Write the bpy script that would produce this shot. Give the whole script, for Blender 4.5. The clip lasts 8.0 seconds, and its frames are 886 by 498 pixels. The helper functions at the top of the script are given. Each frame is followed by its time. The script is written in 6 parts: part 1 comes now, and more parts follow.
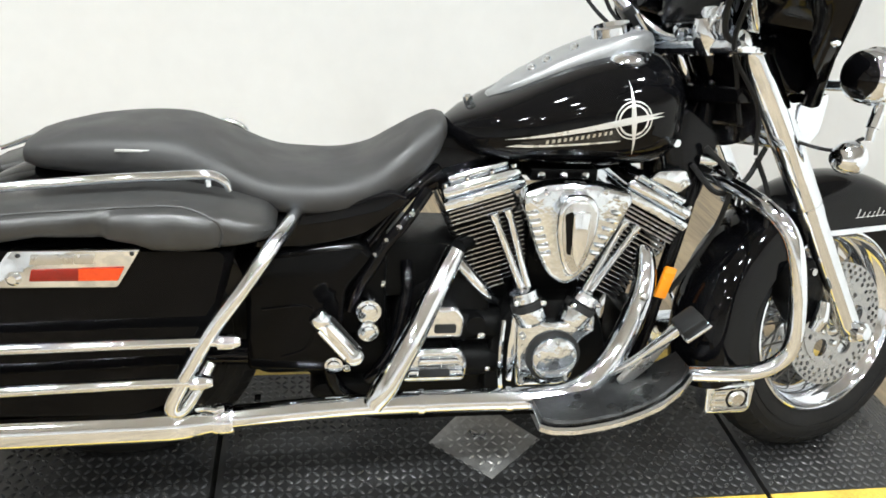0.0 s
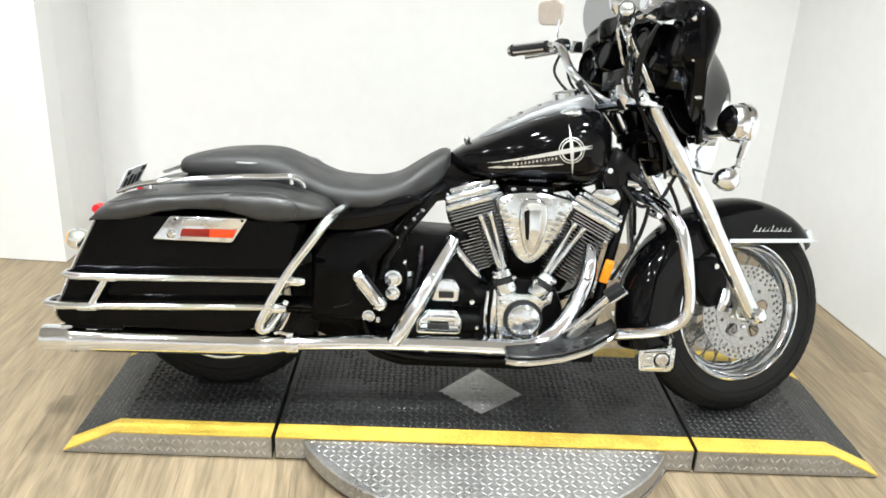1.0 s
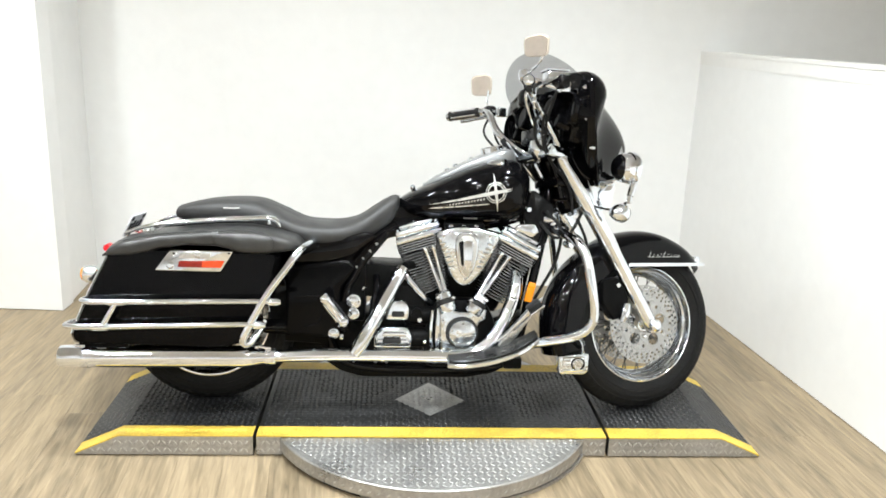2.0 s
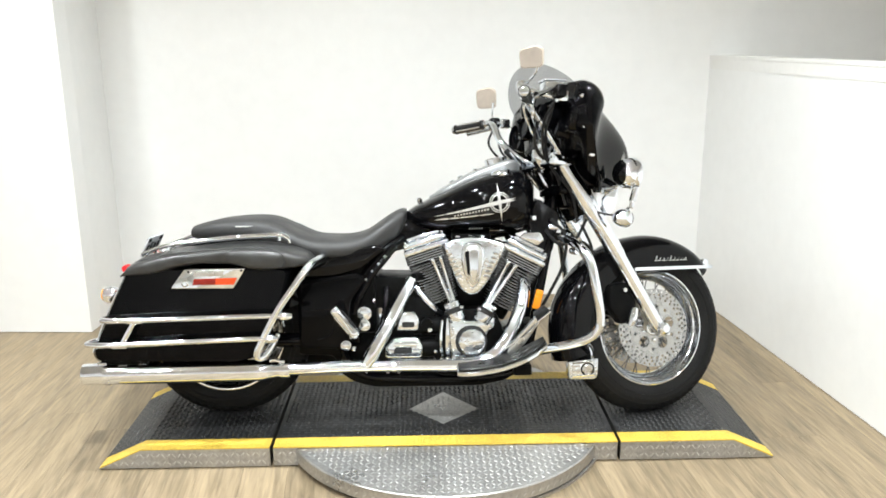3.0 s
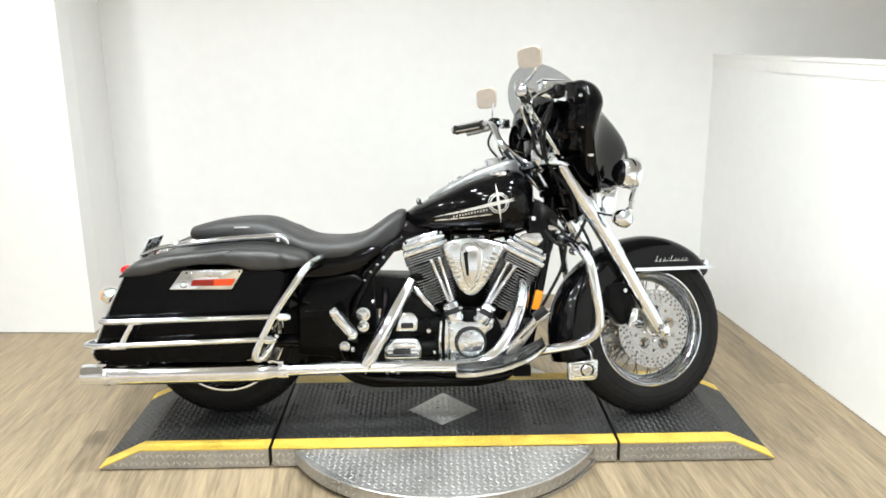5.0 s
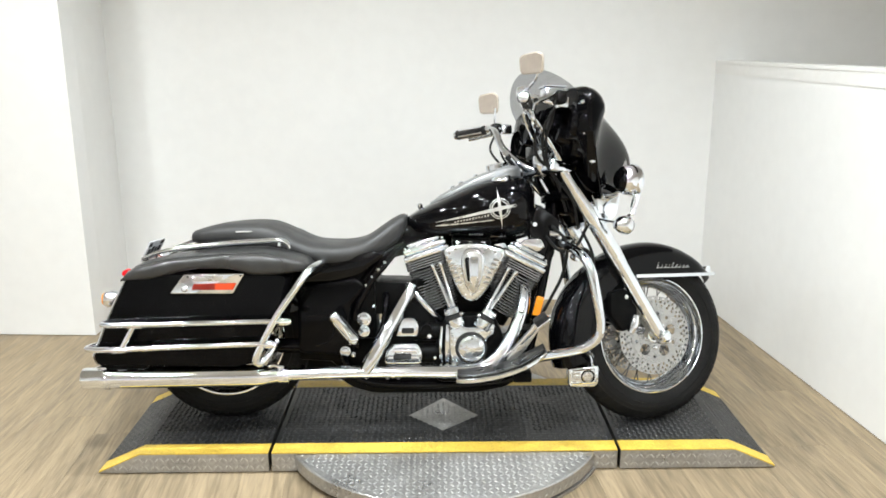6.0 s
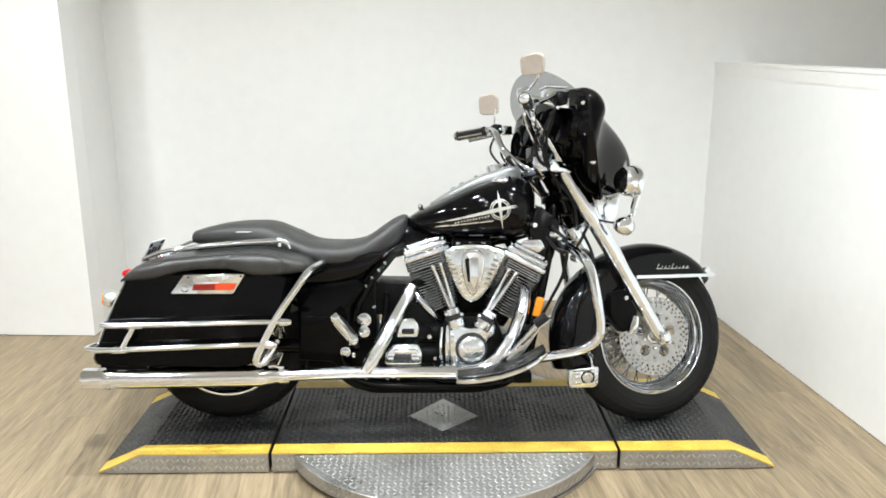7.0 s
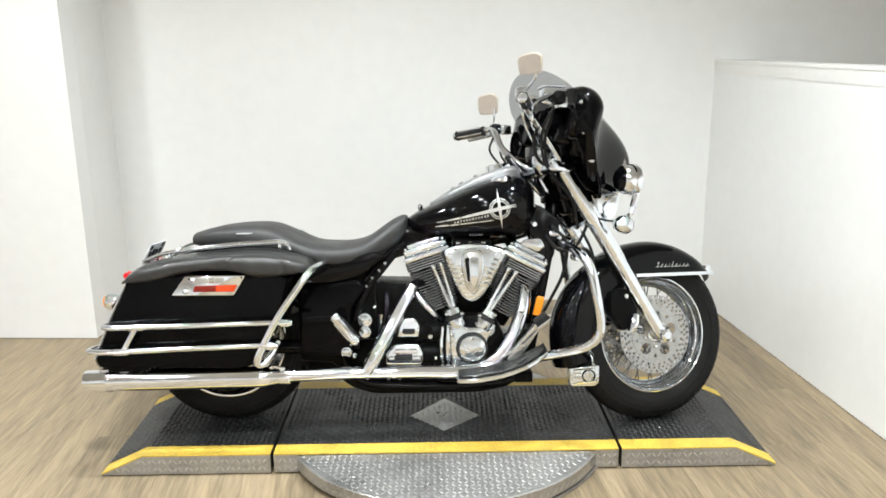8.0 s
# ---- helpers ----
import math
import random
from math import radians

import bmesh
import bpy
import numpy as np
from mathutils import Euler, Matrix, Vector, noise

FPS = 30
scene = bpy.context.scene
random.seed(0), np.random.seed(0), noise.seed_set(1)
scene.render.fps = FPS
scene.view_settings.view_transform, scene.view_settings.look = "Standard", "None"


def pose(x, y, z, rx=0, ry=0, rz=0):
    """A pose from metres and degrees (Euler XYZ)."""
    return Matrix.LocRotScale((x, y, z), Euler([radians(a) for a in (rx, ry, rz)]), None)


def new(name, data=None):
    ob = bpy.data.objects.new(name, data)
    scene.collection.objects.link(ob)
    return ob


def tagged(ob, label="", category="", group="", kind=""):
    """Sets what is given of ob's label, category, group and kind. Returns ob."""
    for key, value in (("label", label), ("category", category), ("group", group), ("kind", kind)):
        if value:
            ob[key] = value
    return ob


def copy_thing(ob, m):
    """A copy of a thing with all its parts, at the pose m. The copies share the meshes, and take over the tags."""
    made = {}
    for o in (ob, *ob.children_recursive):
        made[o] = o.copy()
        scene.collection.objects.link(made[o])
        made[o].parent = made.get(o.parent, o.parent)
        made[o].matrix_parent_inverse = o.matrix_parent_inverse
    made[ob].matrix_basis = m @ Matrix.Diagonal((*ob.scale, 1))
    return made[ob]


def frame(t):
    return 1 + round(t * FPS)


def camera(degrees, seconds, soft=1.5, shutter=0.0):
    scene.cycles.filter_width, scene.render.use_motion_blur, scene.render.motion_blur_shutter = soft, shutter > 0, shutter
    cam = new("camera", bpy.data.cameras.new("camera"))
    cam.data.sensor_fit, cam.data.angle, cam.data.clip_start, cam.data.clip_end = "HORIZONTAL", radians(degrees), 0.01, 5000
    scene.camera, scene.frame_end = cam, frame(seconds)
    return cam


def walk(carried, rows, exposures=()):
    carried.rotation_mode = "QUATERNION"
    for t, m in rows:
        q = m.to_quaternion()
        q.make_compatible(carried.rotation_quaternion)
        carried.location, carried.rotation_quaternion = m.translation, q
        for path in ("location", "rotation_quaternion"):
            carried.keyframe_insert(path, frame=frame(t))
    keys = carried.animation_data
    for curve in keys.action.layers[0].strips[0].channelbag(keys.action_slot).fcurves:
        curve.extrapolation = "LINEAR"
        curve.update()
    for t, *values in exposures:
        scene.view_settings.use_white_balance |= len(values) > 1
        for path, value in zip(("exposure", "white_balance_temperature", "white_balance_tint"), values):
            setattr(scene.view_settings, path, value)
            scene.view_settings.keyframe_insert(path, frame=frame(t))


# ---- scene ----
# camera: seconds, place, yaw, pitch, roll
cam = camera(57.29, 8.0, soft=1.7)
ROWS = [
    (0.0, -0.3858, -1.1325, 1.3645, -10.08, -28.72, 4.57),
    (0.1, -0.3866, -1.2247, 1.3660, -9.57, -25.78, 3.24),
    (0.2, -0.3785, -1.3276, 1.3735, -8.96, -25.36, 3.31),
    (0.3, -0.3795, -1.4046, 1.3740, -8.94, -27.07, 2.25),
    (0.4, -0.3599, -1.4928, 1.3690, -8.49, -25.51, 1.78),
    (0.5, -0.3407, -1.5934, 1.3690, -6.74, -24.81, 1.21),
    (0.6, -0.3279, -1.6649, 1.3805, -6.12, -23.69, 1.26),
    (0.7, -0.3012, -1.7413, 1.3843, -5.02, -22.05, 1.03),
    (0.8, -0.2671, -1.8208, 1.3934, -3.83, -20.83, 1.40),
    (0.9, -0.2370, -1.8970, 1.3963, -2.81, -21.04, 2.41),
    (1.0, -0.2186, -1.9607, 1.4056, -1.92, -20.93, 2.99),
    (1.1, -0.2031, -2.0248, 1.4089, -1.88, -19.96, 2.96),
    (1.2, -0.1847, -2.0830, 1.4126, -1.62, -18.97, 2.34),
    (1.3, -0.1769, -2.1372, 1.4175, -2.18, -17.06, 2.16),
    (1.4, -0.1729, -2.1982, 1.4206, -2.38, -15.83, 1.75),
    (1.5, -0.1699, -2.2578, 1.4219, -2.51, -15.21, 1.46),
    (1.6, -0.1657, -2.3181, 1.4231, -2.54, -15.14, 1.69),
    (1.7, -0.1718, -2.3747, 1.4251, -3.34, -14.91, 1.55),
    (1.8, -0.1628, -2.4265, 1.4310, -3.78, -15.06, 1.48),
    (1.9, -0.1637, -2.4675, 1.4311, -4.01, -15.31, 2.22),
    (2.0, -0.1691, -2.4972, 1.4269, -4.01, -15.49, 2.28),
    (2.2, -0.1514, -2.5311, 1.4296, -3.67, -14.98, 2.04),
    (3.3, -0.0469, -2.5608, 1.4298, -1.18, -14.49, -0.63),
    (3.5, -0.0320, -2.5595, 1.4281, -1.11, -14.92, -0.27),
    (3.7, -0.0316, -2.5581, 1.4309, -1.07, -15.12, -0.24),
    (4.0, -0.0322, -2.5510, 1.4353, -1.53, -15.11, -0.33),
    (4.2, -0.0304, -2.5488, 1.4317, -1.09, -15.43, -0.35),
    (4.5, -0.0371, -2.5468, 1.4312, -0.87, -15.33, -0.39),
    (4.7, -0.0399, -2.5513, 1.4312, -0.85, -14.80, -0.52),
    (5.8, -0.0379, -2.5531, 1.4370, -0.82, -14.34, -0.22),
    (6.0, -0.0366, -2.5499, 1.4388, -0.72, -14.30, -0.19),
    (6.5, -0.0434, -2.5491, 1.4339, -0.82, -14.24, -0.04),
    (7.0, -0.0450, -2.5519, 1.4383, -0.87, -14.23, -0.07),
    (7.5, -0.0396, -2.5575, 1.4402, -0.72, -14.19, -0.19),
    (8.0, -0.0329, -2.5573, 1.4381, -0.63, -14.21, -0.60),
]
walk(cam, [(t, pose(x, y, z, 90 + pitch, 0, yaw) @ pose(0, 0, 0, 0, 0, roll)) for t, x, y, z, yaw, pitch, roll in ROWS],
     exposures=[(0.0, -0.2), (0.6, -0.14), (1.2, -0.12), (2.0, -0.1), (4.6, -0.1), (5.8, -0.25), (6.6, -0.27), (8.0, -0.28)])

from mathutils.bvhtree import BVHTree

# ---- light ----
world = bpy.data.worlds.new("showroom_air")
scene.world = world
world.use_nodes = True
world.node_tree.nodes["Background"].inputs[0].default_value = (0.9, 0.95, 1.0, 1)
world.node_tree.nodes["Background"].inputs[1].default_value = 0.03
CEILING = 3.0
FLOOR = -0.010
LAMP_W = 42.0
HALL_FILL_W = 84.0


# ---- materials ----
def material(name, color, rough=0.5, metal=0.0, coat=0.0, vary=0.06, scale=8.0, bump=0.0, bump_scale=200.0, spread=0.0, **extra):
    """Principled surface with tone and gloss varied at two scales and a fine relief."""
    m = bpy.data.materials.new(name)
    m.use_nodes = True
    nt = m.node_tree
    p = nt.nodes["Principled BSDF"]
    p.inputs["Roughness"].default_value = rough
    p.inputs["Metallic"].default_value = metal
    p.inputs["Coat Weight"].default_value = coat
    p.inputs["Coat Roughness"].default_value = 0.03
    for key, value in extra.items():
        p.inputs[key.replace("_", " ")].default_value = value
    tc = nt.nodes.new("ShaderNodeTexCoord")
    n1 = nt.nodes.new("ShaderNodeTexNoise")
    n1.inputs["Scale"].default_value = scale
    n1.inputs["Detail"].default_value = 6
    nt.links.new(tc.outputs["Object"], n1.inputs["Vector"])
    n2 = nt.nodes.new("ShaderNodeTexNoise")
    n2.inputs["Scale"].default_value = scale * 9
    nt.links.new(tc.outputs["Object"], n2.inputs["Vector"])
    add = nt.nodes.new("ShaderNodeMath")
    add.operation = "ADD"
    nt.links.new(n1.outputs["Fac"], add.inputs[0])
    nt.links.new(n2.outputs["Fac"], add.inputs[1])
    src = add.outputs[0]
    if spread:
        oi = nt.nodes.new("ShaderNodeObjectInfo")
        mul = nt.nodes.new("ShaderNodeMath")
        mul.operation = "MULTIPLY_ADD"
        mul.inputs[1].default_value = spread
        nt.links.new(oi.outputs["Random"], mul.inputs[0])
        nt.links.new(src, mul.inputs[2])
        src = mul.outputs[0]
    ramp = nt.nodes.new("ShaderNodeMapRange")
    ramp.inputs["From Min"].default_value = 0.6
    ramp.inputs["From Max"].default_value = 1.4 + spread
    ramp.inputs["To Min"].default_value = 1 - vary
    ramp.inputs["To Max"].default_value = 1 + vary
    nt.links.new(src, ramp.inputs["Value"])
    mix = nt.nodes.new("ShaderNodeMix")
    mix.data_type = "RGBA"
    mix.blend_type = "MULTIPLY"
    mix.inputs["Factor"].default_value = 1
    mix.inputs["A"].default_value = (*color, 1)
    nt.links.new(ramp.outputs[0], mix.inputs["B"])
    nt.links.new(mix.outputs["Result"], p.inputs["Base Color"])
    r2 = nt.nodes.new("ShaderNodeMapRange")
    r2.inputs["From Min"].default_value = 0.3
    r2.inputs["From Max"].default_value = 0.7
    r2.inputs["To Min"].default_value = max(0.0, rough * 0.8)
    r2.inputs["To Max"].default_value = min(1.0, rough * 1.25)
    nt.links.new(n1.outputs["Fac"], r2.inputs["Value"])
    nt.links.new(r2.outputs[0], p.inputs["Roughness"])
    if bump:
        n3 = nt.nodes.new("ShaderNodeTexNoise")
        n3.inputs["Scale"].default_value = bump_scale
        n3.inputs["Detail"].default_value = 3
        nt.links.new(tc.outputs["Object"], n3.inputs["Vector"])
        b = nt.nodes.new("ShaderNodeBump")
        b.inputs["Strength"].default_value = bump
        b.inputs["Distance"].default_value = 0.002
        nt.links.new(n3.outputs["Fac"], b.inputs["Height"])
        nt.links.new(b.outputs[0], p.inputs["Normal"])
    return m


M_PAINT = material("black_gloss_paint", (0.002, 0.002, 0.0024), 0.05, coat=0.03, vary=0.2, scale=3, Specular_IOR_Level=0.17)
M_CHROME = material("chrome", (0.83, 0.87, 0.93), 0.05, 1.0, vary=0.05, scale=6, bump=0.16, bump_scale=40)
M_CAST = material("polished_casting_chrome", (0.80, 0.85, 0.91), 0.09, 1.0, vary=0.08, scale=9, bump=0.9, bump_scale=48)
M_STEEL = material("brushed_steel", (0.62, 0.62, 0.61), 0.28, 1.0, vary=0.08, scale=20, bump=0.08)
M_ALLOY = material("grey_cast_alloy", (0.35, 0.35, 0.34), 0.38, 1.0, vary=0.12, scale=14, bump=0.15, bump_scale=90)
M_ENGINE = material("black_powder_coat", (0.003, 0.003, 0.003), 0.36, vary=0.25, scale=12, bump=0.25, bump_scale=260, Specular_IOR_Level=0.07)
M_PLASTIC = material("black_plastic", (0.0025, 0.0025, 0.003), 0.16, vary=0.2, scale=10, bump=0.03, Specular_IOR_Level=0.2)
M_VINYL = material("black_vinyl", (0.022, 0.0215, 0.0215), 0.52, vary=0.18, scale=9, bump=0.12, bump_scale=520)
M_COVER = material("grey_black_vinyl_cover", (0.024, 0.0237, 0.023), 0.34, vary=0.2, scale=7, bump=0.1, bump_scale=420)
M_TYRE = material("tyre_rubber", (0.0105, 0.0103, 0.0102), 0.62, vary=0.3, scale=16, bump=0.3, bump_scale=160, Specular_IOR_Level=0.12)
M_PAD = material("glossy_floorboard_rubber", (0.008, 0.008, 0.008), 0.30, vary=0.3, scale=25, bump=0.5, bump_scale=60, Specular_IOR_Level=0.28)
M_RUBBER = material("black_rubber", (0.006, 0.006, 0.006), 0.55, vary=0.2, scale=20, bump=0.2, Specular_IOR_Level=0.25)
M_AMBER = material("amber_reflector", (0.88, 0.29, 0.01), 0.25, vary=0.05, scale=30, Emission_Strength=0.0)
M_RED = material("red_reflector", (0.17, 0.009, 0.004), 0.2, vary=0.25, scale=60)
M_ORANGE = material("orange_red_reflector", (0.55, 0.05, 0.008), 0.2, vary=0.2, scale=80)
# Shaded copy of the gloss black: reflections turned down on bags and side covers.
M_SIDE = material("black_gloss_paint_dimmed", (0.002, 0.002, 0.0022), 0.09, vary=0.2, scale=4, Specular_IOR_Level=0.09)
# Tread bars lighter than their plates: wear, and caught light painted into the colour.
M_DIAMOND = material("turntable_tread", (0.40, 0.395, 0.387), 0.40, 0.7, vary=0.25, scale=7)
M_BAR = material("worn_tread_lit", (0.46, 0.452, 0.442), 0.38, 0.65, vary=0.2, scale=30)
M_MATBAR = material("worn_rubber_tread_lit", (0.03, 0.03, 0.031), 0.27, vary=0.45, scale=4)
M_DISC = material("dull_brake_steel", (0.42, 0.42, 0.415), 0.27, 1.0, vary=0.12, scale=25)
# Spokes coloured dark in place of the dark surroundings they mirror.
M_SPOKE = material("spoke_dark_reflection", (0.16, 0.16, 0.16), 0.3, 1.0, vary=0.2, scale=20)
M_PLATE = material("worn_plate_enamel", (0.5, 0.5, 0.52), 0.4, vary=0.35, scale=30)
M_CONSOLE = material("satin_silver_console", (0.25, 0.253, 0.256), 0.34, 0.5, vary=0.08, scale=12)
M_FIN = material("machined_fin_edge", (0.40, 0.42, 0.46), 0.24, 1.0, vary=0.15, scale=40)
M_LENS = material("red_lens", (0.6, 0.012, 0.018), 0.12, vary=0.05, scale=30)
M_SILVER = material("silver_decal", (0.62, 0.62, 0.6), 0.3, 0.6, vary=0.06, scale=40)
M_DECAL = material("dark_grey_decal", (0.012, 0.012, 0.012), 0.25, vary=0.1, scale=40)
M_GLASS = material("clear_lens", (0.9, 0.9, 0.9), 0.05, vary=0.02, Transmission_Weight=0.9)
# Tan in glass and mirror body stands in for the room they reflect.
M_MIRROR = material("mirror_glass_tan", (0.62, 0.55, 0.49), 0.02, 1.0, vary=0.01)
M_TAN = material("tan_mirror_reflection", (0.52, 0.45, 0.38), 0.3, vary=0.05)
M_MAT = material("black_tread_rubber", (0.015, 0.0148, 0.0147), 0.36, vary=0.35, scale=5, bump=0.25, bump_scale=180, Specular_IOR_Level=0.35)
M_YELLOW = material("yellow_edge_tape", (0.56, 0.385, 0.058), 0.5, vary=0.3, scale=16, bump=0.2, bump_scale=120)
M_TREAD = material("diamond_plate", (0.37, 0.362, 0.35), 0.32, 0.75, vary=0.28, scale=9, bump=0.15, bump_scale=220)
M_WALL = material("white_wall_paint", (0.82, 0.818, 0.808), 0.42, vary=0.025, scale=1.6, bump=0.05, bump_scale=140)
M_TRIM = material("white_trim_paint", (0.8, 0.79, 0.77), 0.4, vary=0.03, scale=3)
M_HALL = material("unseen_hall_white", (0.80, 0.80, 0.80), 0.7, vary=0.1, scale=1.5)
M_CEIL = material("white_ceiling", (0.6, 0.6, 0.6), 0.85, vary=0.05, scale=4, bump=0.2)
# Near-black for dark parts, and for shade painted into gaps and recesses.
M_DARK = material("dark_part_gap_shade", (0.006, 0.006, 0.006), 0.7, vary=0.2)


def wood_material():
    m = material("oak_plank", (0.218, 0.167, 0.105), 0.45, vary=0.66, scale=5, spread=0.3, Specular_IOR_Level=0.35)
    nt = m.node_tree
    tc = [n for n in nt.nodes if n.type == "TEX_COORD"][0]
    oi = nt.nodes.new("ShaderNodeObjectInfo")
    mp = nt.nodes.new("ShaderNodeMapping")
    mp.inputs["Scale"].default_value = (17, 1.3, 4)
    nt.links.new(tc.outputs["Object"], mp.inputs["Vector"])
    off = nt.nodes.new("ShaderNodeVectorMath")
    off.operation = "SCALE"
    off.inputs[0].default_value = (17, 31, 9)
    nt.links.new(oi.outputs["Random"], off.inputs["Scale"])
    nt.links.new(off.outputs[0], mp.inputs["Location"])
    for n in [n for n in nt.nodes if n.type == "TEX_NOISE"]:
        nt.links.new(mp.outputs[0], n.inputs["Vector"])
        n.inputs["Scale"].default_value = 1.0 if n.inputs["Scale"].default_value < 20 else 5.0
        n.inputs["Distortion"].default_value = 0.6
    return m


M_WOOD = wood_material()


def smoke_material():
    """Tinted acrylic: a grey filter with a little mirror gloss."""
    m = bpy.data.materials.new("smoked_screen")
    m.use_nodes = True
    nt = m.node_tree
    nt.nodes.remove(nt.nodes["Principled BSDF"])
    tr = nt.nodes.new("ShaderNodeBsdfTransparent")
    tr.inputs[0].default_value = (0.47, 0.475, 0.485, 1)
    gl = nt.nodes.new("ShaderNodeBsdfGlossy")
    gl.inputs["Roughness"].default_value = 0.05
    mx = nt.nodes.new("ShaderNodeMixShader")
    mx.inputs[0].default_value = 0.05
    nt.links.new(tr.outputs[0], mx.inputs[1])
    nt.links.new(gl.outputs[0], mx.inputs[2])
    nt.links.new(mx.outputs[0], nt.nodes["Material Output"].inputs["Surface"])
    return m


M_SMOKE = smoke_material()


def lamp_material():
    m = bpy.data.materials.new("lamp_diffuser")
    m.use_nodes = True
    p = m.node_tree.nodes["Principled BSDF"]
    p.inputs["Base Color"].default_value = (0.9, 0.9, 0.88, 1)
    p.inputs["Emission Color"].default_value = (1, 0.96, 0.9, 1)
    p.inputs["Emission Strength"].default_value = 6
    return m


M_LAMP = lamp_material()


# ---- mesh helpers ----
def smooth_path(pts, n=6):
    """Catmull-Rom curve through the points."""
    pts = [Vector(p) for p in pts]
    ext = [2 * pts[0] - pts[1], *pts, 2 * pts[-1] - pts[-2]]
    out = []
    for i in range(1, len(ext) - 2):
        a, b, c, d = ext[i - 1:i + 3]
        for k in range(n):
            t = k / n
            out.append(0.5 * (2 * b + (c - a) * t + (2 * a - 5 * b + 4 * c - d) * t * t + (3 * b - a - 3 * c + d) * t ** 3))
    out.append(pts[-1])
    return out


def skin(bm, rings, caps=True, closed=False):
    """Faces between rings of equal length (each ring closed)."""
    vs = [[bm.verts.new(p) for p in r] for r in rings]
    m = len(vs[0])
    for a, b in zip(vs, vs[1:] + ([vs[0]] if closed else [])):
        for j in range(m):
            bm.faces.new((a[j], a[(j + 1) % m], b[(j + 1) % m], b[j]))
    if caps and not closed:
        bm.faces.new(vs[0][::-1])
        bm.faces.new(vs[-1])
    return bm


def sheet(bm, rows):
    """Faces over a grid of points."""
    vs = [[bm.verts.new(p) for p in r] for r in rows]
    for a, b in zip(vs, vs[1:]):
        for j in range(len(a) - 1):
            bm.faces.new((a[j], a[j + 1], b[j + 1], b[j]))
    return bm


def tube(pts, r, seg=14, bm=None, n=6, bend=True):
    """Round bar along a path; r is one radius or one for each given point."""
    bm = bm or bmesh.new()
    path = smooth_path(pts, n) if bend and len(pts) > 2 else [Vector(p) for p in pts]
    if isinstance(r, (int, float)):
        rad = [r] * len(path)
    else:
        rad = [float(np.interp(i / (len(path) - 1), np.linspace(0, 1, len(r)), r)) for i in range(len(path))]
    t0 = (path[1] - path[0]).normalized()
    nrm = t0.orthogonal().normalized()
    rings = []
    for i, p in enumerate(path):
        t = (path[min(i + 1, len(path) - 1)] - path[max(i - 1, 0)]).normalized()
        nrm = (nrm - t * nrm.dot(t)).normalized()
        bi = t.cross(nrm)
        rings.append([p + rad[i] * (math.cos(2 * math.pi * j / seg) * nrm + math.sin(2 * math.pi * j / seg) * bi) for j in range(seg)])
    return skin(bm, rings)


def lathe(profile, centre, axis="y", seg=48, bm=None, closed=False):
    """Turned body: profile of (radius, distance along the axis)."""
    bm = bm or bmesh.new()
    c = Vector(centre)
    rings = []
    for r, d in profile:
        ring = []
        for j in range(seg):
            a = 2 * math.pi * j / seg
            u, v = r * math.cos(a), r * math.sin(a)
            ring.append(c + Vector({"y": (u, d, v), "x": (d, u, v), "z": (u, v, d)}[axis]))
        rings.append(ring)
    return skin(bm, rings, closed=closed)


def turned(profile, a, b, seg=20, bm=None):
    """Turned body on the line from a to b: profile of (radius, part of the way)."""
    bm = bm or bmesh.new()
    a, b = Vector(a), Vector(b)
    t = (b - a).normalized()
    n1 = t.orthogonal().normalized()
    n2 = t.cross(n1)
    return skin(bm, [[a + (b - a) * s + r * (math.cos(2 * math.pi * j / seg) * n1 + math.sin(2 * math.pi * j / seg) * n2) for j in range(seg)] for r, s in profile])


def prism(outline, y0, y1, bevel=0.004, bm=None, segments=2):
    """A plate with an outline in x and z, from y0 to y1, edges rounded."""
    tmp = bmesh.new()
    va = [tmp.verts.new((x, y0, z)) for x, z in outline]
    vb = [tmp.verts.new((x, y1, z)) for x, z in outline]
    n = len(outline)
    tmp.faces.new(va)
    tmp.faces.new(vb[::-1])
    for j in range(n):
        tmp.faces.new((va[(j + 1) % n], va[j], vb[j], vb[(j + 1) % n]))
    bmesh.ops.recalc_face_normals(tmp, faces=tmp.faces)
    if bevel:
        rim = [e for e in tmp.edges if abs(e.verts[0].co.y - e.verts[1].co.y) < 1e-6]
        bmesh.ops.bevel(tmp, geom=rim, offset=bevel, segments=segments, profile=0.5, affect="EDGES", clamp_overlap=True)
    return merge(bm, tmp)


def merge(bm, tmp):
    if bm is None:
        return tmp
    me = bpy.data.meshes.new("tmp")
    tmp.to_mesh(me)
    bm.from_mesh(me)
    bpy.data.meshes.remove(me)
    tmp.free()
    return bm


def box(a, b, bevel=0.004, bm=None, turn=None, segments=2):
    tmp = bmesh.new()
    bmesh.ops.create_cube(tmp, size=1)
    for v in tmp.verts:
        v.co = [(a[i] + b[i]) / 2 + v.co[i] * (b[i] - a[i]) for i in range(3)]
    if bevel:
        bmesh.ops.bevel(tmp, geom=list(tmp.edges), offset=bevel, segments=segments, profile=0.5, affect="EDGES", clamp_overlap=True)
    if turn is not None:
        tmp.transform(turn)
    return merge(bm, tmp)


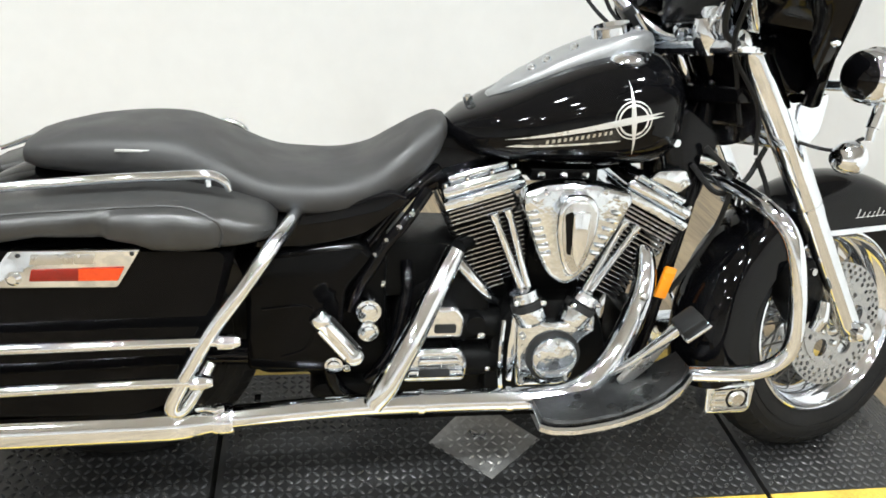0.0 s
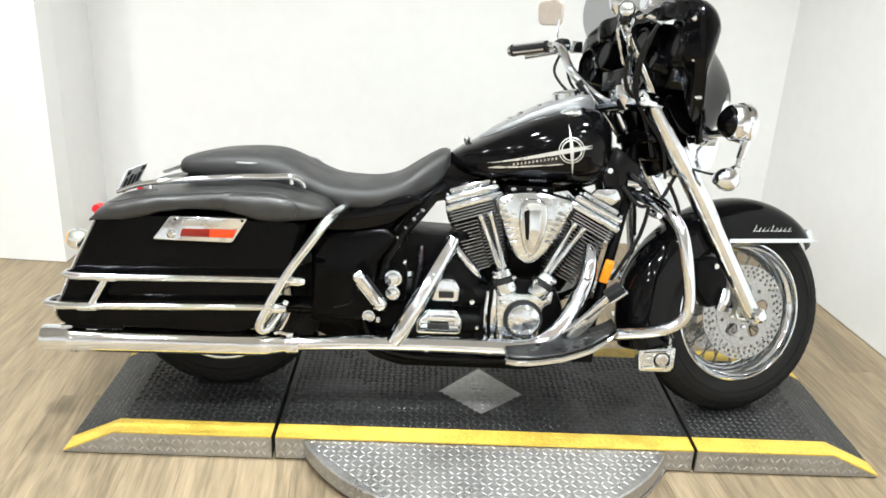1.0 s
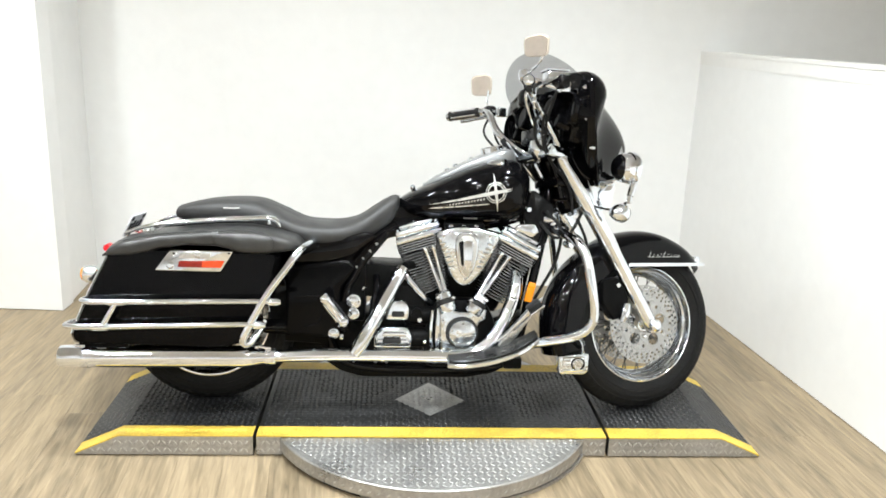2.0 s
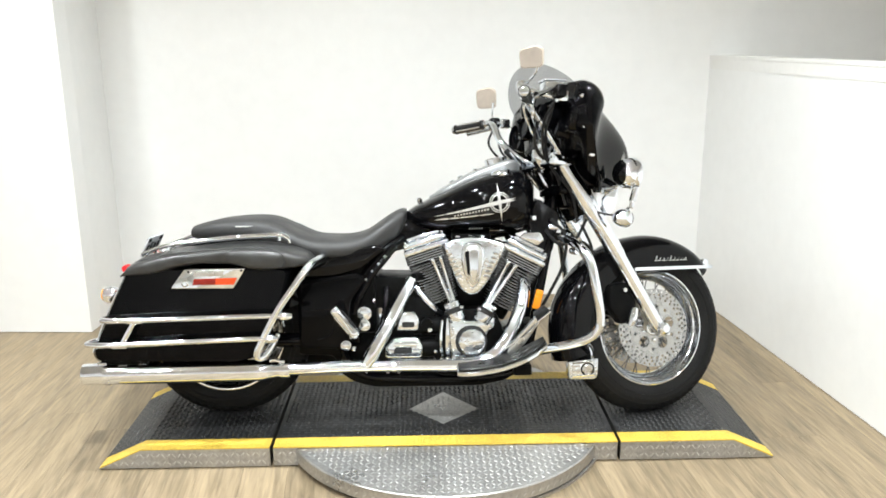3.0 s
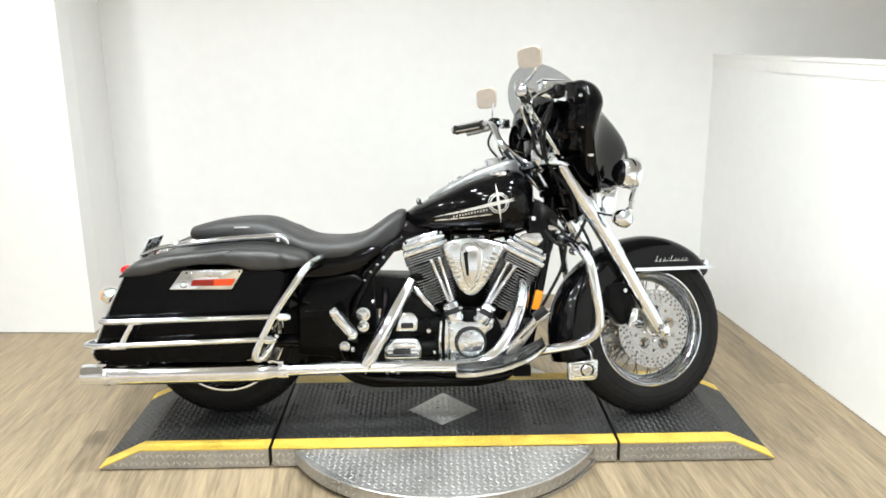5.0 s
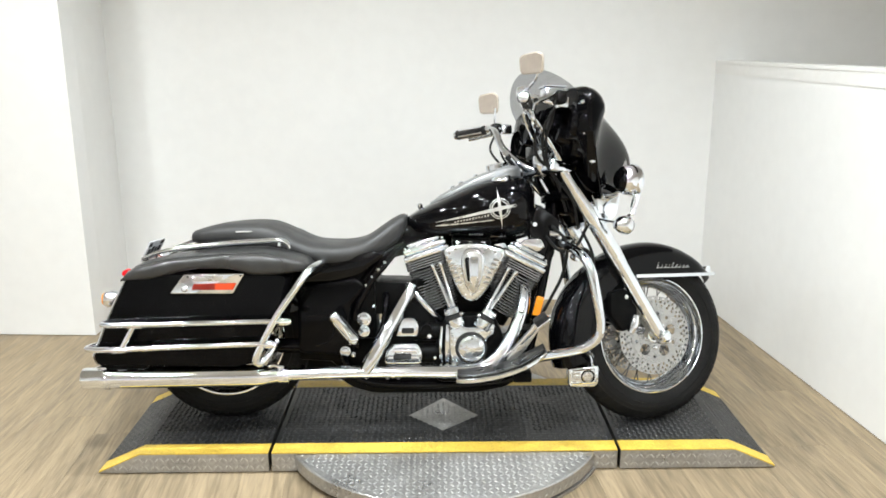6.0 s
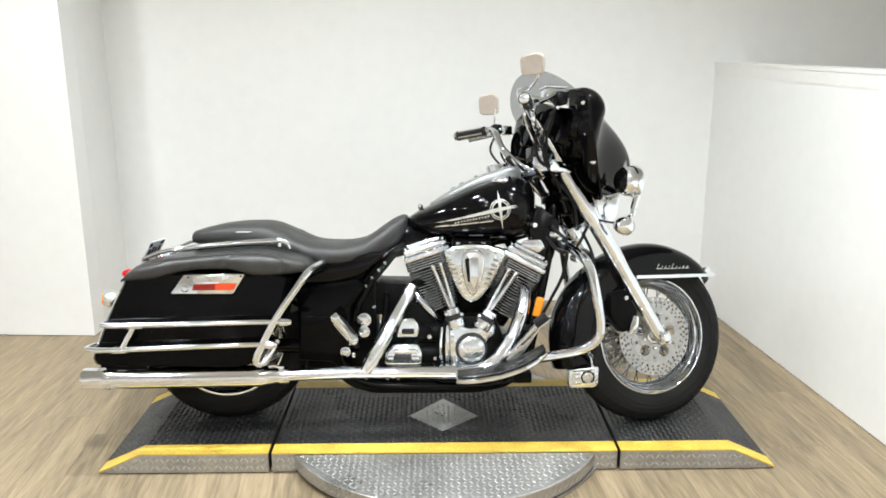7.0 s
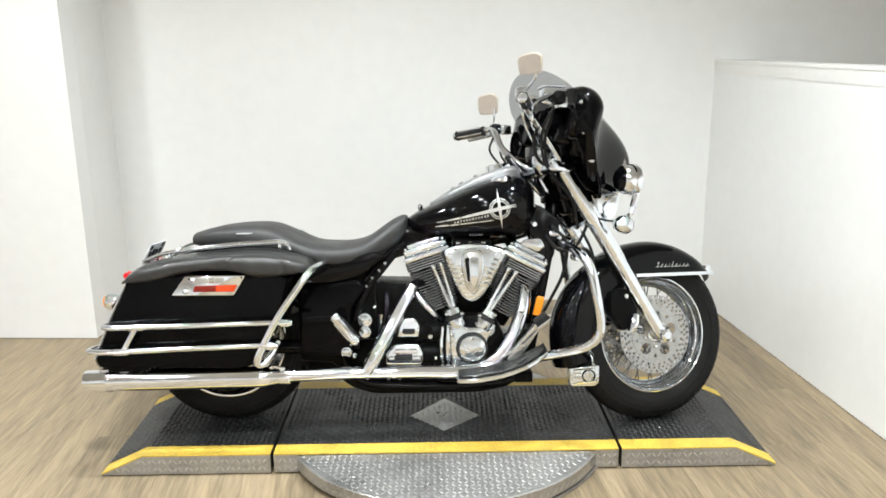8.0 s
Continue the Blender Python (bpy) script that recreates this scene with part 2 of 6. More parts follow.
def rounded(points, r=0.02, n=4):
    """Round the corners of a closed outline in the plane."""
    pts = [Vector(p) for p in points]
    out = []
    for i, p in enumerate(pts):
        a, b = pts[i - 1] - p, pts[(i + 1) % len(pts)] - p
        d = min(r, a.length * 0.45, b.length * 0.45)
        p0, p1 = p + a.normalized() * d, p + b.normalized() * d
        for k in range(n + 1):
            t = k / n
            out.append(tuple((1 - t) ** 2 * p0 + 2 * t * (1 - t) * p + t * t * p1))
    return out


def holed_plate(loops, y0, y1):
    """A plate with holes: the first loop is the rim, the rest are holes."""
    bm = bmesh.new()
    edges = []
    for lp in loops:
        vs = [bm.verts.new((x, y0, z)) for x, z in lp]
        edges += [bm.edges.new((vs[i], vs[(i + 1) % len(vs)])) for i in range(len(vs))]
    bmesh.ops.triangle_fill(bm, use_beauty=True, use_dissolve=False, edges=edges)
    got = bmesh.ops.extrude_face_region(bm, geom=list(bm.faces))
    for v in got["geom"]:
        if isinstance(v, bmesh.types.BMVert):
            v.co.y = y1
    bmesh.ops.recalc_face_normals(bm, faces=bm.faces)
    return bm


def circle(cx, cz, r, n=24, a0=0.0):
    return [(cx + r * math.cos(a0 + 2 * math.pi * k / n), cz + r * math.sin(a0 + 2 * math.pi * k / n)) for k in range(n)]


def link(name, bm, mats, sharp=38):
    bmesh.ops.remove_doubles(bm, verts=bm.verts, dist=1e-6)
    bmesh.ops.recalc_face_normals(bm, faces=bm.faces)
    lim = radians(sharp)
    for f in bm.faces:
        f.smooth = True
    for e in bm.edges:
        if len(e.link_faces) == 2 and e.calc_face_angle(0) > lim:
            e.smooth = False
    me = bpy.data.meshes.new(name)
    bm.to_mesh(me)
    bm.free()
    for m in (mats if isinstance(mats, (list, tuple)) else [mats]):
        me.materials.append(m)
    return new(name, me)


def part(name, bm, mat, parent, label="", sharp=38):
    ob = link(name, bm, mat, sharp)
    while parent.parent is not None and parent.parent.parent is not None:
        parent = parent.parent
    ob.parent = parent
    if label:
        tagged(ob, label)
    return ob


def flip(bm):
    """The mirror image across the machine's middle plane, as a new mesh."""
    out = bm.copy()
    for v in out.verts:
        v.co.y = -v.co.y
    bmesh.ops.reverse_faces(out, faces=out.faces)
    return out


# ---- the room ----
def wall_between(name, a, b, z1, thick, side, mat=None, z0=FLOOR):
    """A wall slab whose seen face runs from a to b; side +1 puts the thickness to the left of that way."""
    a, b = Vector((*a, 0)), Vector((*b, 0))
    t = (b - a).normalized()
    n = Vector((-t.y, t.x, 0)) * side * thick
    bm = bmesh.new()
    skin(bm, [[Vector((p.x, p.y, z)) for p in (a, b, b + n, a + n)] for z in (z0, z1)])
    ob = link(name, bm, mat or M_WALL)
    return tagged(ob, kind="structure")


WALL_TURN = 4.8
CORNER = Vector((1.497, 1.84))
RW = Vector((-math.sin(radians(WALL_TURN)), math.cos(radians(WALL_TURN))))


def build_room():
    tagged(wall_between("wall_north", (-2.2, 2.035), (3.4, 1.83), CEILING, 0.12, 1), "plain white painted wall behind the motorcycle", "wall")
    tagged(wall_between("wall_return", (-1.7672, 1.42), (-1.815, 2.06), CEILING, 0.12, 1), "white painted wall corner with a shallow return", "wall")
    tagged(wall_between("wall_west", (-5.0, 1.56), (-1.768, 1.392), CEILING, 0.12, 1), "plain white painted wall beside the recess", "wall")
    # the next two walls are never in view; they give the chrome white reflections
    tagged(wall_between("wall_side_west", (-5.0, -9.0), (-5.0, 1.56), CEILING, 0.12, 1, M_HALL), "unseen white wall added for the chrome to reflect", "wall")
    tagged(wall_between("wall_south", (3.5, -9.0), (-5.0, -9.0), CEILING, 0.12, 1, M_HALL), "unseen white wall added for the chrome to reflect", "wall")
    far = CORNER - RW * 3.6
    tagged(wall_between("wall_east", tuple(far), tuple(CORNER + RW * .06), 1.27, 0.14, -1), "white painted half height partition wall", "wall")
    tagged(wall_between("wall_side_east", (3.4, 1.82), (3.4, -9.0), CEILING, 0.12, 1), "plain wall beyond the half height partition", "wall")
    # cap of the partition
    a, b = CORNER + RW * .06, far
    n = Vector((RW.y, -RW.x))
    for z0, z1, o0, o1 in ((1.27, 1.325, -0.002, 0.142), (1.3255, 1.34, -0.004, 0.144)):
        q = [a + n * o0, b + n * o0, b + n * o1, a + n * o1]
        bm = skin(bmesh.new(), [[Vector((p.x, p.y, z)) for p in q] for z in (z0, z1)])
        tagged(link("trim", bm, M_TRIM), "white painted cap board along the partition top", "trim", kind="structure")
    # ceiling, out of view; its white is there to brighten the chrome
    bm = bmesh.new()
    skin(bm, [[(x, y, z) for x, y in ((-5.2, -9.2), (3.6, -9.2), (3.6, 2.2), (-5.2, 2.2))] for z in (CEILING, CEILING + 0.1)])
    tagged(link("ceiling", bm, M_CEIL), "plain white ceiling, out of view", "ceiling", kind="structure")


LAMPS = [(x + d, y) for y, d in ((-2.5, 0.2), (-1.15, 0.0), (0.2, -0.15)) for x in (-1.9, -0.5, 0.9)]
# Unseen fill lamps behind the camera, added to brighten the chrome.
HALL_FILL = [(x, y) for y in (-4.6, -7.2) for x in (-3.2, -0.4, 2.2)]


def build_lamps():
    """Ceiling panels: a white frame, a glowing diffuser and the light that it gives."""
    lw, lh = 0.17, 0.13
    first = None
    for i, (x, y) in enumerate(LAMPS + HALL_FILL):
        if first is None:
            first = tagged(new("ceiling_light"), "slim white rectangular ceiling light panel, switched on", "ceiling light", "ceiling lights")
            bm = bmesh.new()
            for a, b in (((-lw / 2 - .03, -lh / 2 - .03, -.05), (lw / 2 + .03, -lh / 2, 0)), ((-lw / 2 - .03, lh / 2, -.05), (lw / 2 + .03, lh / 2 + .03, 0)),
                         ((-lw / 2 - .03, -lh / 2, -.05), (-lw / 2, lh / 2, 0)), ((lw / 2, -lh / 2, -.05), (lw / 2 + .03, lh / 2, 0))):
                box(a, b, 0.003, bm)
            part("frame", bm, M_TRIM, first)
            part("diffuser", box((-lw / 2, -lh / 2, -.02), (lw / 2, lh / 2, -.005), 0), M_LAMP, first, "glowing white diffuser")
            first.location = (x, y, CEILING)
        else:
            copy_thing(first, pose(x, y, CEILING))
        data = bpy.data.lights.new("lamp", "AREA")
        data.shape, data.size, data.size_y, data.energy, data.color = "RECTANGLE", lw, lh, (LAMP_W if i < len(LAMPS) else HALL_FILL_W), (0.925, 0.985, 1.0)
        data.spread = radians(150)
        lamp = new("lamp", data)
        lamp.location = (x, y, CEILING - 0.03)


build_room()
build_lamps()


# ---- turntable and platform ----
PLAT_Z, PLAT_W, PLAT_END, SEAM = 0.066, 0.615, 1.2, 0.606
DISC_C, DISC_R = (0.0, 0.262), 0.583


def tread_bars(points, z, size, lift, along=None, bm=None, face="z"):
    """Raised lens-shaped bars of a tread plate, every second one turned the other way."""
    bm = bm or bmesh.new()
    l, w = size
    for (x, y), s in points:
        a = radians(45 if s else -45) + (along or 0)
        c, d = Vector((math.cos(a), math.sin(a), 0)), Vector((-math.sin(a), math.cos(a), 0))
        o = Vector((x, y, z))
        base = [o - c * l, o - c * l * .35 - d * w, o + c * l * .35 - d * w, o + c * l, o + c * l * .35 + d * w, o - c * l * .35 + d * w]
        top = [o - c * l * .35 + Vector((0, 0, lift)), o + c * l * .35 + Vector((0, 0, lift))]
        b = [bm.verts.new(p) for p in base]
        t = [bm.verts.new(p) for p in top]
        for f in ((b[0], b[1], t[0]), (b[1], b[2], t[1], t[0]), (b[2], b[3], t[1]), (b[3], b[4], t[1]), (b[4], b[5], t[0], t[1]), (b[5], b[0], t[0])):
            bm.faces.new(f)
    return bm


def grid_points(x0, x1, y0, y1, pitch, keep=lambda x, y: True):
    out = []
    ny, nx = int((y1 - y0) / pitch), int((x1 - x0) / pitch)
    for j in range(ny + 1):
        for i in range(nx + 1):
            x, y = x0 + (i + 0.5 * ((x1 - x0) / pitch - nx)) * pitch, y0 + (j + .5 * ((y1 - y0) / pitch - ny)) * pitch
            if keep(x, y):
                out.append(((x, y), (i + j) % 2))
    return out


def build_turntable():
    top = tagged(new("turntable"), "round silver diamond plate turntable lying on the floor", "turntable")
    cx, cy = DISC_C
    bm = lathe([(0.0001, 0.058), (DISC_R - .004, 0.058), (DISC_R, 0.054), (DISC_R, 0.011), (DISC_R - .004, 0.008), (0.0001, 0.008)], (cx, cy, 0), "z", 128)
    part("disc", bm, M_TREAD, top)
    pts = grid_points(-.62, .62, cy - .62, 0.06, 0.0205, lambda x, y: math.hypot(x - cx, y - cy) < DISC_R - .018)
    bars = part("tread", tread_bars(pts, 0.058, (0.0122, 0.0032), 0.0022), M_DIAMOND, top, sharp=180)
    tagged(bars, kind="stuff")
    # bars round the rim, standing upright
    bm = bmesh.new()
    for row, z in ((1, .026),):
        for k in range(118):
            a = 2 * math.pi * (k + .5 * row) / 118
            if math.sin(a) > 0.3:
                continue
            o = Vector((cx + DISC_R * math.cos(a), cy + DISC_R * math.sin(a), z))
            t, n = Vector((-math.sin(a), math.cos(a), 0)), Vector((math.cos(a), math.sin(a), 0))
            c = (t + Vector((0, 0, 1 if row else -1))).normalized()
            d = c.cross(n)
            b = [bm.verts.new(o + p) for p in (-c * .011, -c * .004 - d * .003, c * .004 - d * .003, c * .011, c * .004 + d * .003, -c * .004 + d * .003)]
            u = [bm.verts.new(o + p + n * .002) for p in (-c * .004, c * .004)]
            for f in ((b[0], b[1], u[0]), (b[1], b[2], u[1], u[0]), (b[2], b[3], u[1]), (b[3], b[4], u[1]), (b[4], b[5], u[0], u[1]), (b[5], b[0], u[0])):
                bm.faces.new(f)
    tagged(part("rim_tread", bm, M_BAR, top, sharp=180), kind="stuff")
    # this ring paints in the shade below the disc's rim
    part("bearing", lathe([(0.3, FLOOR), (DISC_R - .02, FLOOR), (DISC_R - .02, 0.0079), (0.3, 0.0079)], (cx, cy, 0), "z", 96), M_DARK, top, "near-black fill for the shaded gap under the disc")
    part("base_ring", lathe([(0.3, FLOOR), (DISC_R - .006, FLOOR), (DISC_R - .006, FLOOR + .0105), (DISC_R - .010, FLOOR + .012), (0.3, FLOOR + .012)], (cx + .016, cy + .008, 0), "z", 96), M_TREAD, top, "flat steel base plate under the disc")


def build_section(x0, x1, ramp, label):
    """One of the three plates of the platform; ramp -1 or +1 slopes that end to the floor."""
    top = tagged(new("platform_section"), label, "platform", "platform plates")
    z, w, tape, lip = PLAT_Z, PLAT_W, 0.066, 0.145
    gap = 0.006
    a, b = (x0 if ramp == -1 else x0 + gap), (x1 if ramp == 1 else x1 - gap)
    # top line of the plate as x, z
    line = [(a, z), (b, z)]
    if ramp == -1:
        line = [(a, FLOOR + .0105), (a + lip, z), (b, z)]
    if ramp == 1:
        line = [(a, z), (b - lip, z), (b, FLOOR + .0105)]

    def slab(y0, y1, up, down=None, foot=FLOOR + .0005):
        low = [(x, max(foot, q - down) if down else foot) for x, q in line[::-1]]
        if not down:
            low = [low[0], low[-1]]
        return prism([(x, q + up) for x, q in line] + low, y0, y1, 0)

    # the middle plate is cut out round the turntable
    body = slab(0.008, w - .008, -0.005) if ramp else slab(0.012, w - .012, -0.0035, 0.003)
    # set back and near-black, painting in the shadow line below the skirt
    part("body", body, M_DARK, top)
    if ramp:
        part("front_skirt", slab(0.0, 0.0079, -0.0045, foot=FLOOR + .0045), M_TREAD, top, "silver diamond plate skirt")
        part("back_skirt", slab(w - .0079, w, -0.0045), M_TREAD, top, "silver diamond plate skirt")
    else:
        for s0, s1 in ((a, -DISC_R + .066), (DISC_R - .066, b)):
            bm = bmesh.new()
            skin(bm, [[(s0, y, z - .005), (s1, y, z - .005), (s1, y, FLOOR + .006), (s0, y, FLOOR + .006)] for y in (0.0, 0.0079)])
            part("front_skirt", bm, M_TREAD, top, "silver diamond plate skirt")
    part("front_tape", slab(0.0, tape, 0.0005, 0.0045), M_YELLOW, top, "bright yellow edge tape")
    part("back_tape", slab(w - tape, w, 0.0005, 0.0045), M_YELLOW, top, "bright yellow edge tape")
    bm = bmesh.new()
    for y0, y1 in ((.004, tape - .004), (w - tape + .004, w - .004)):
        tread_bars(grid_points((a + (lip if ramp == -1 else 0)) + .01, (b - (lip if ramp == 1 else 0)) - .01, y0 + .012, y1 - .01, 0.0185), z + .0004, (0.0095, 0.0032), 0.0018, bm=bm)
    tagged(part("tape_tread", bm, M_YELLOW, top, sharp=180), kind="stuff")
    part("mat", slab(tape + .0005, w - tape - .0005, 0.0, 0.0045), M_MAT, top, "black diamond tread rubber mat")

    def height(x):
        return float(np.interp(x, [p[0] for p in line], [p[1] for p in line]))
    dia = (lambda x, y: abs(x) / .13 + abs(y - .29) / .137 > 1.06) if not ramp else (lambda x, y: True)
    flat = grid_points((a + (lip if ramp == -1 else 0)) + .012, (b - (lip if ramp == 1 else 0)) - .012, tape + .012, w - tape - .012, 0.0190, dia)
    bm = tread_bars(flat, z, (0.0106, 0.0039), 0.0036)
    if ramp:
        # long grip ribs on the slope
        for k in range(7):
            x = (a + .012 + k * .019) if ramp == -1 else (b - .012 - k * .019)
            zz = height(x)
            for yy in np.arange(tape + .012, w - tape - .02, 0.03):
                s = (z - FLOOR - .004) / lip * ramp * -1
                o = Vector((x, yy, zz + .0002))
                q = [o + Vector((-.003, 0, -.003 * s)), o + Vector((.003, 0, .003 * s)), o + Vector((.003, .024, .003 * s)), o + Vector((-.003, .024, -.003 * s))]
                v = [bm.verts.new(p) for p in q]
                u = [bm.verts.new(o + Vector((0, .004, .002))), bm.verts.new(o + Vector((0, .02, .002)))]
                for f in ((v[0], v[1], u[0]), (v[1], v[2], u[1], u[0]), (v[2], v[3], u[1]), (v[3], v[0], u[0], u[1])):
                    bm.faces.new(f)
    tagged(part("tread", bm, M_MATBAR, top, sharp=180), kind="stuff")
    # bars on the skirt
    bm = bmesh.new()
    for row, zz in ((0, .0105), (1, .0395)):
        for k, x in enumerate(np.arange(a + .02, b - .008, .0182)):
            if zz + .009 > height(x) - .004 or (not ramp and abs(x) < DISC_R - .07):
                continue
            o = Vector((x, 0, zz))
            c = Vector((.8 if (k + row) % 2 else -.8, 0, 1)).normalized()
            d = Vector((c.z, 0, -c.x))
            n = Vector((0, -1, 0))
            q = [bm.verts.new(o + p) for p in (-c * .0115, -c * .005 - d * .0030, c * .005 - d * .0030, c * .0115, c * .005 + d * .0030, -c * .005 + d * .0030)]
            # one slant stands lower, to imitate bars that the light misses
            u = [bm.verts.new(o + p + n * (.0028 if (c.x > 0) == (ramp != 1) else .0013)) for p in (-c * .0055, c * .0055)]
            for f in ((q[0], q[1], u[0]), (q[1], q[2], u[1], u[0]), (q[2], q[3], u[1]), (q[3], q[4], u[1]), (q[4], q[5], u[0], u[1]), (q[5], q[0], u[0])):
                bm.faces.new(f)
    tagged(part("skirt_tread", bm, M_BAR, top, sharp=180), kind="stuff")
    if not ramp:
        # bare plate diamond let into the mat
        bm = bmesh.new()
        q = [(0, .428), (.13, .272), (-.006, .154), (-.132, .276)]
        skin(bm, [[(x, y, zz) for x, y in q] for zz in (z - .003, z + .0022)])
        plate = part("inset_plate", bm, M_TREAD, top, "bare silver diamond shaped inset")
        pts = grid_points(-.13, .13, .16, .43, .0205, lambda x, y: abs(x) / .13 + abs(y - .29) / .137 < .84)
        tagged(part("inset_tread", tread_bars(pts, z + .0022, (0.0098, 0.003), 0.0030), M_BAR, plate, sharp=180), kind="stuff")


build_turntable()
build_section(-PLAT_END, -SEAM, -1, "black tread plate with yellow tape under the rear wheel")
build_section(-SEAM, SEAM, 0, "low black tread plate with yellow tape and a silver diamond inset")
build_section(SEAM, PLAT_END - .045, 1, "black tread plate with yellow tape under the front wheel")


# ---- the motorcycle: x forward, y to its left, z up from the tyres' contact ----
bike = tagged(new("motorcycle"), "black touring motorcycle with chrome engine leaning on the platform", "motorcycle")
bike.matrix_basis = pose(-0.807, 0.31, PLAT_Z + 0.001, -8.0, 0, 0)
RAKE, STEER_DEG = 26.0, 18.5
AXIS = Vector((-math.sin(radians(RAKE)), 0, math.cos(radians(RAKE))))
PIVOT = Vector((1.769, 0, 0))
STEER = Matrix.Translation(PIVOT + Vector((0, -.012, 0))) @ Matrix.Rotation(radians(STEER_DEG), 4, AXIS) @ Matrix.Translation(-PIVOT)
FW = (1.562, 0.0, 0.302)
RWH = (0.0, 0.0, 0.306)


def steered(bm):
    bm.transform(STEER)
    return bm


def both(name, bm, mat, parent=None, label="", steer=False, sharp=38):
    """A piece and its mirror image on the machine's other side."""
    other = flip(bm)
    if steer:
        steered(bm), steered(other)
    a = part(name, bm, mat, parent or bike, label, sharp)
    b = part(name, other, mat, parent or bike, label, sharp)
    return a, b


def build_wheel(name, c, r, half, turn, lip=1.0, spokes=40, rim_r=0.212):
    cx, _, cz = c
    fix = steered if turn else (lambda bm: bm)
    # rim section: rolled lips beside the tyre's beads, dropped barrel between them
    half_line = [(.007, -.053), (.0055, -.0575), (.002 * (1 - lip), -.0585), (-.005 * lip, -.056), (-.007 * lip, -.050), (-.014, -.040), (-.026, -.026), (-.032, -.010), (-.034, 0)]
    back = [(.004, .050), (-.002, .044), (-.012, .036), (-.020, 0), (-.012, -.036), (-.002, -.044), (.004, -.050)]
    bm = lathe([(rim_r + d, y) for d, y in half_line + [(d, -y) for d, y in half_line[-2::-1]] + back], c, "y", 72, closed=True)
    rim = part(name, fix(bm), M_CHROME, bike, "laced wheel with a polished chrome rim", sharp=50)
    prof = []
    for k in range(25):
        a = math.pi * k / 24
        yy = -half * math.cos(a)
        rr = rim_r + (r - rim_r) * (math.sin(a) ** 0.62)
        prof.append((rr, yy))
    prof = [(rim_r + .002, -.052)] + prof[2:-2] + [(rim_r + .002, .052), (rim_r - .01, .04), (rim_r - .014, 0), (rim_r - .01, -.04)]
    part("tyre", fix(lathe(prof, c, "y", 96, closed=True)), M_TYRE, rim, "black road tyre")
    for rr in (.250, .266, .281):
        yy = half * math.sqrt(1 - ((rr - rim_r) / (r - rim_r)) ** (2 / .62))
        for s in (-1, 1):
            k = [(rr - .0012, s * (yy - .002)), (rr - .0008, s * (yy + .0008)), (rr + .0008, s * (yy + .0008)), (rr + .0012, s * (yy - .002))]
            part("sidewall_rib", fix(lathe(k, c, "y", 72, closed=True)), M_TYRE, rim)
    # raised tread blocks round the crown and over the shoulders, grooves between them
    bm = bmesh.new()
    for k in range(56):
        a = 2 * math.pi * k / 56
        for s in (-1, 1):
            for shape in (((.004, 0), (.026, .030), (.026, .092), (.004, .062)), ((.030, .034), (.047, .05), (.056, .056), (.056, .112), (.047, .108), (.030, .096))):
                top, low = [], []
                for dy, da in shape:
                    rr = rim_r + (r - .0022 - rim_r) * (max(0, 1 - (dy / half) ** 2)) ** .31
                    for out, ring in ((.0026, top), (-.002, low)):
                        ring.append(bm.verts.new((cx + (rr + out) * math.cos(a + da), s * (dy + out * .3), cz + (rr + out) * math.sin(a + da))))
                n = len(top)
                bm.faces.new(top if s > 0 else top[::-1])
                for q in range(n):
                    f = (low[q], low[(q + 1) % n], top[(q + 1) % n], top[q])
                    bm.faces.new(f if s > 0 else f[::-1])
    tagged(part("tread", fix(bm), M_TYRE, rim), kind="stuff")
    part("hub", fix(lathe([(.02, -.075), (.034, -.07), (.04, -.055), (.03, -.045), (.026, 0), (.03, .045), (.04, .055), (.034, .07), (.02, .075)], c, "y", 28)), M_CHROME, rim)
    for k in range(spokes):
        s = 1 if k % 2 else -1
        a = 2 * math.pi * k / spokes
        lead = .38 if (k // 2) % 2 else -.38
        p = (cx + .036 * math.cos(a + lead), s * .05, cz + .036 * math.sin(a + lead))
        q = (cx + (rim_r - .026) * math.cos(a), s * .008, cz + (rim_r - .026) * math.sin(a))
        part("spoke", fix(tube([p, q], 0.0024, 5)), M_SPOKE, rim)
    return rim


front_wheel = build_wheel("front_wheel", FW, 0.3155, 0.067, True, 0.2, rim_r=0.209)
rear_wheel = build_wheel("rear_wheel", RWH, 0.313, 0.068, False)


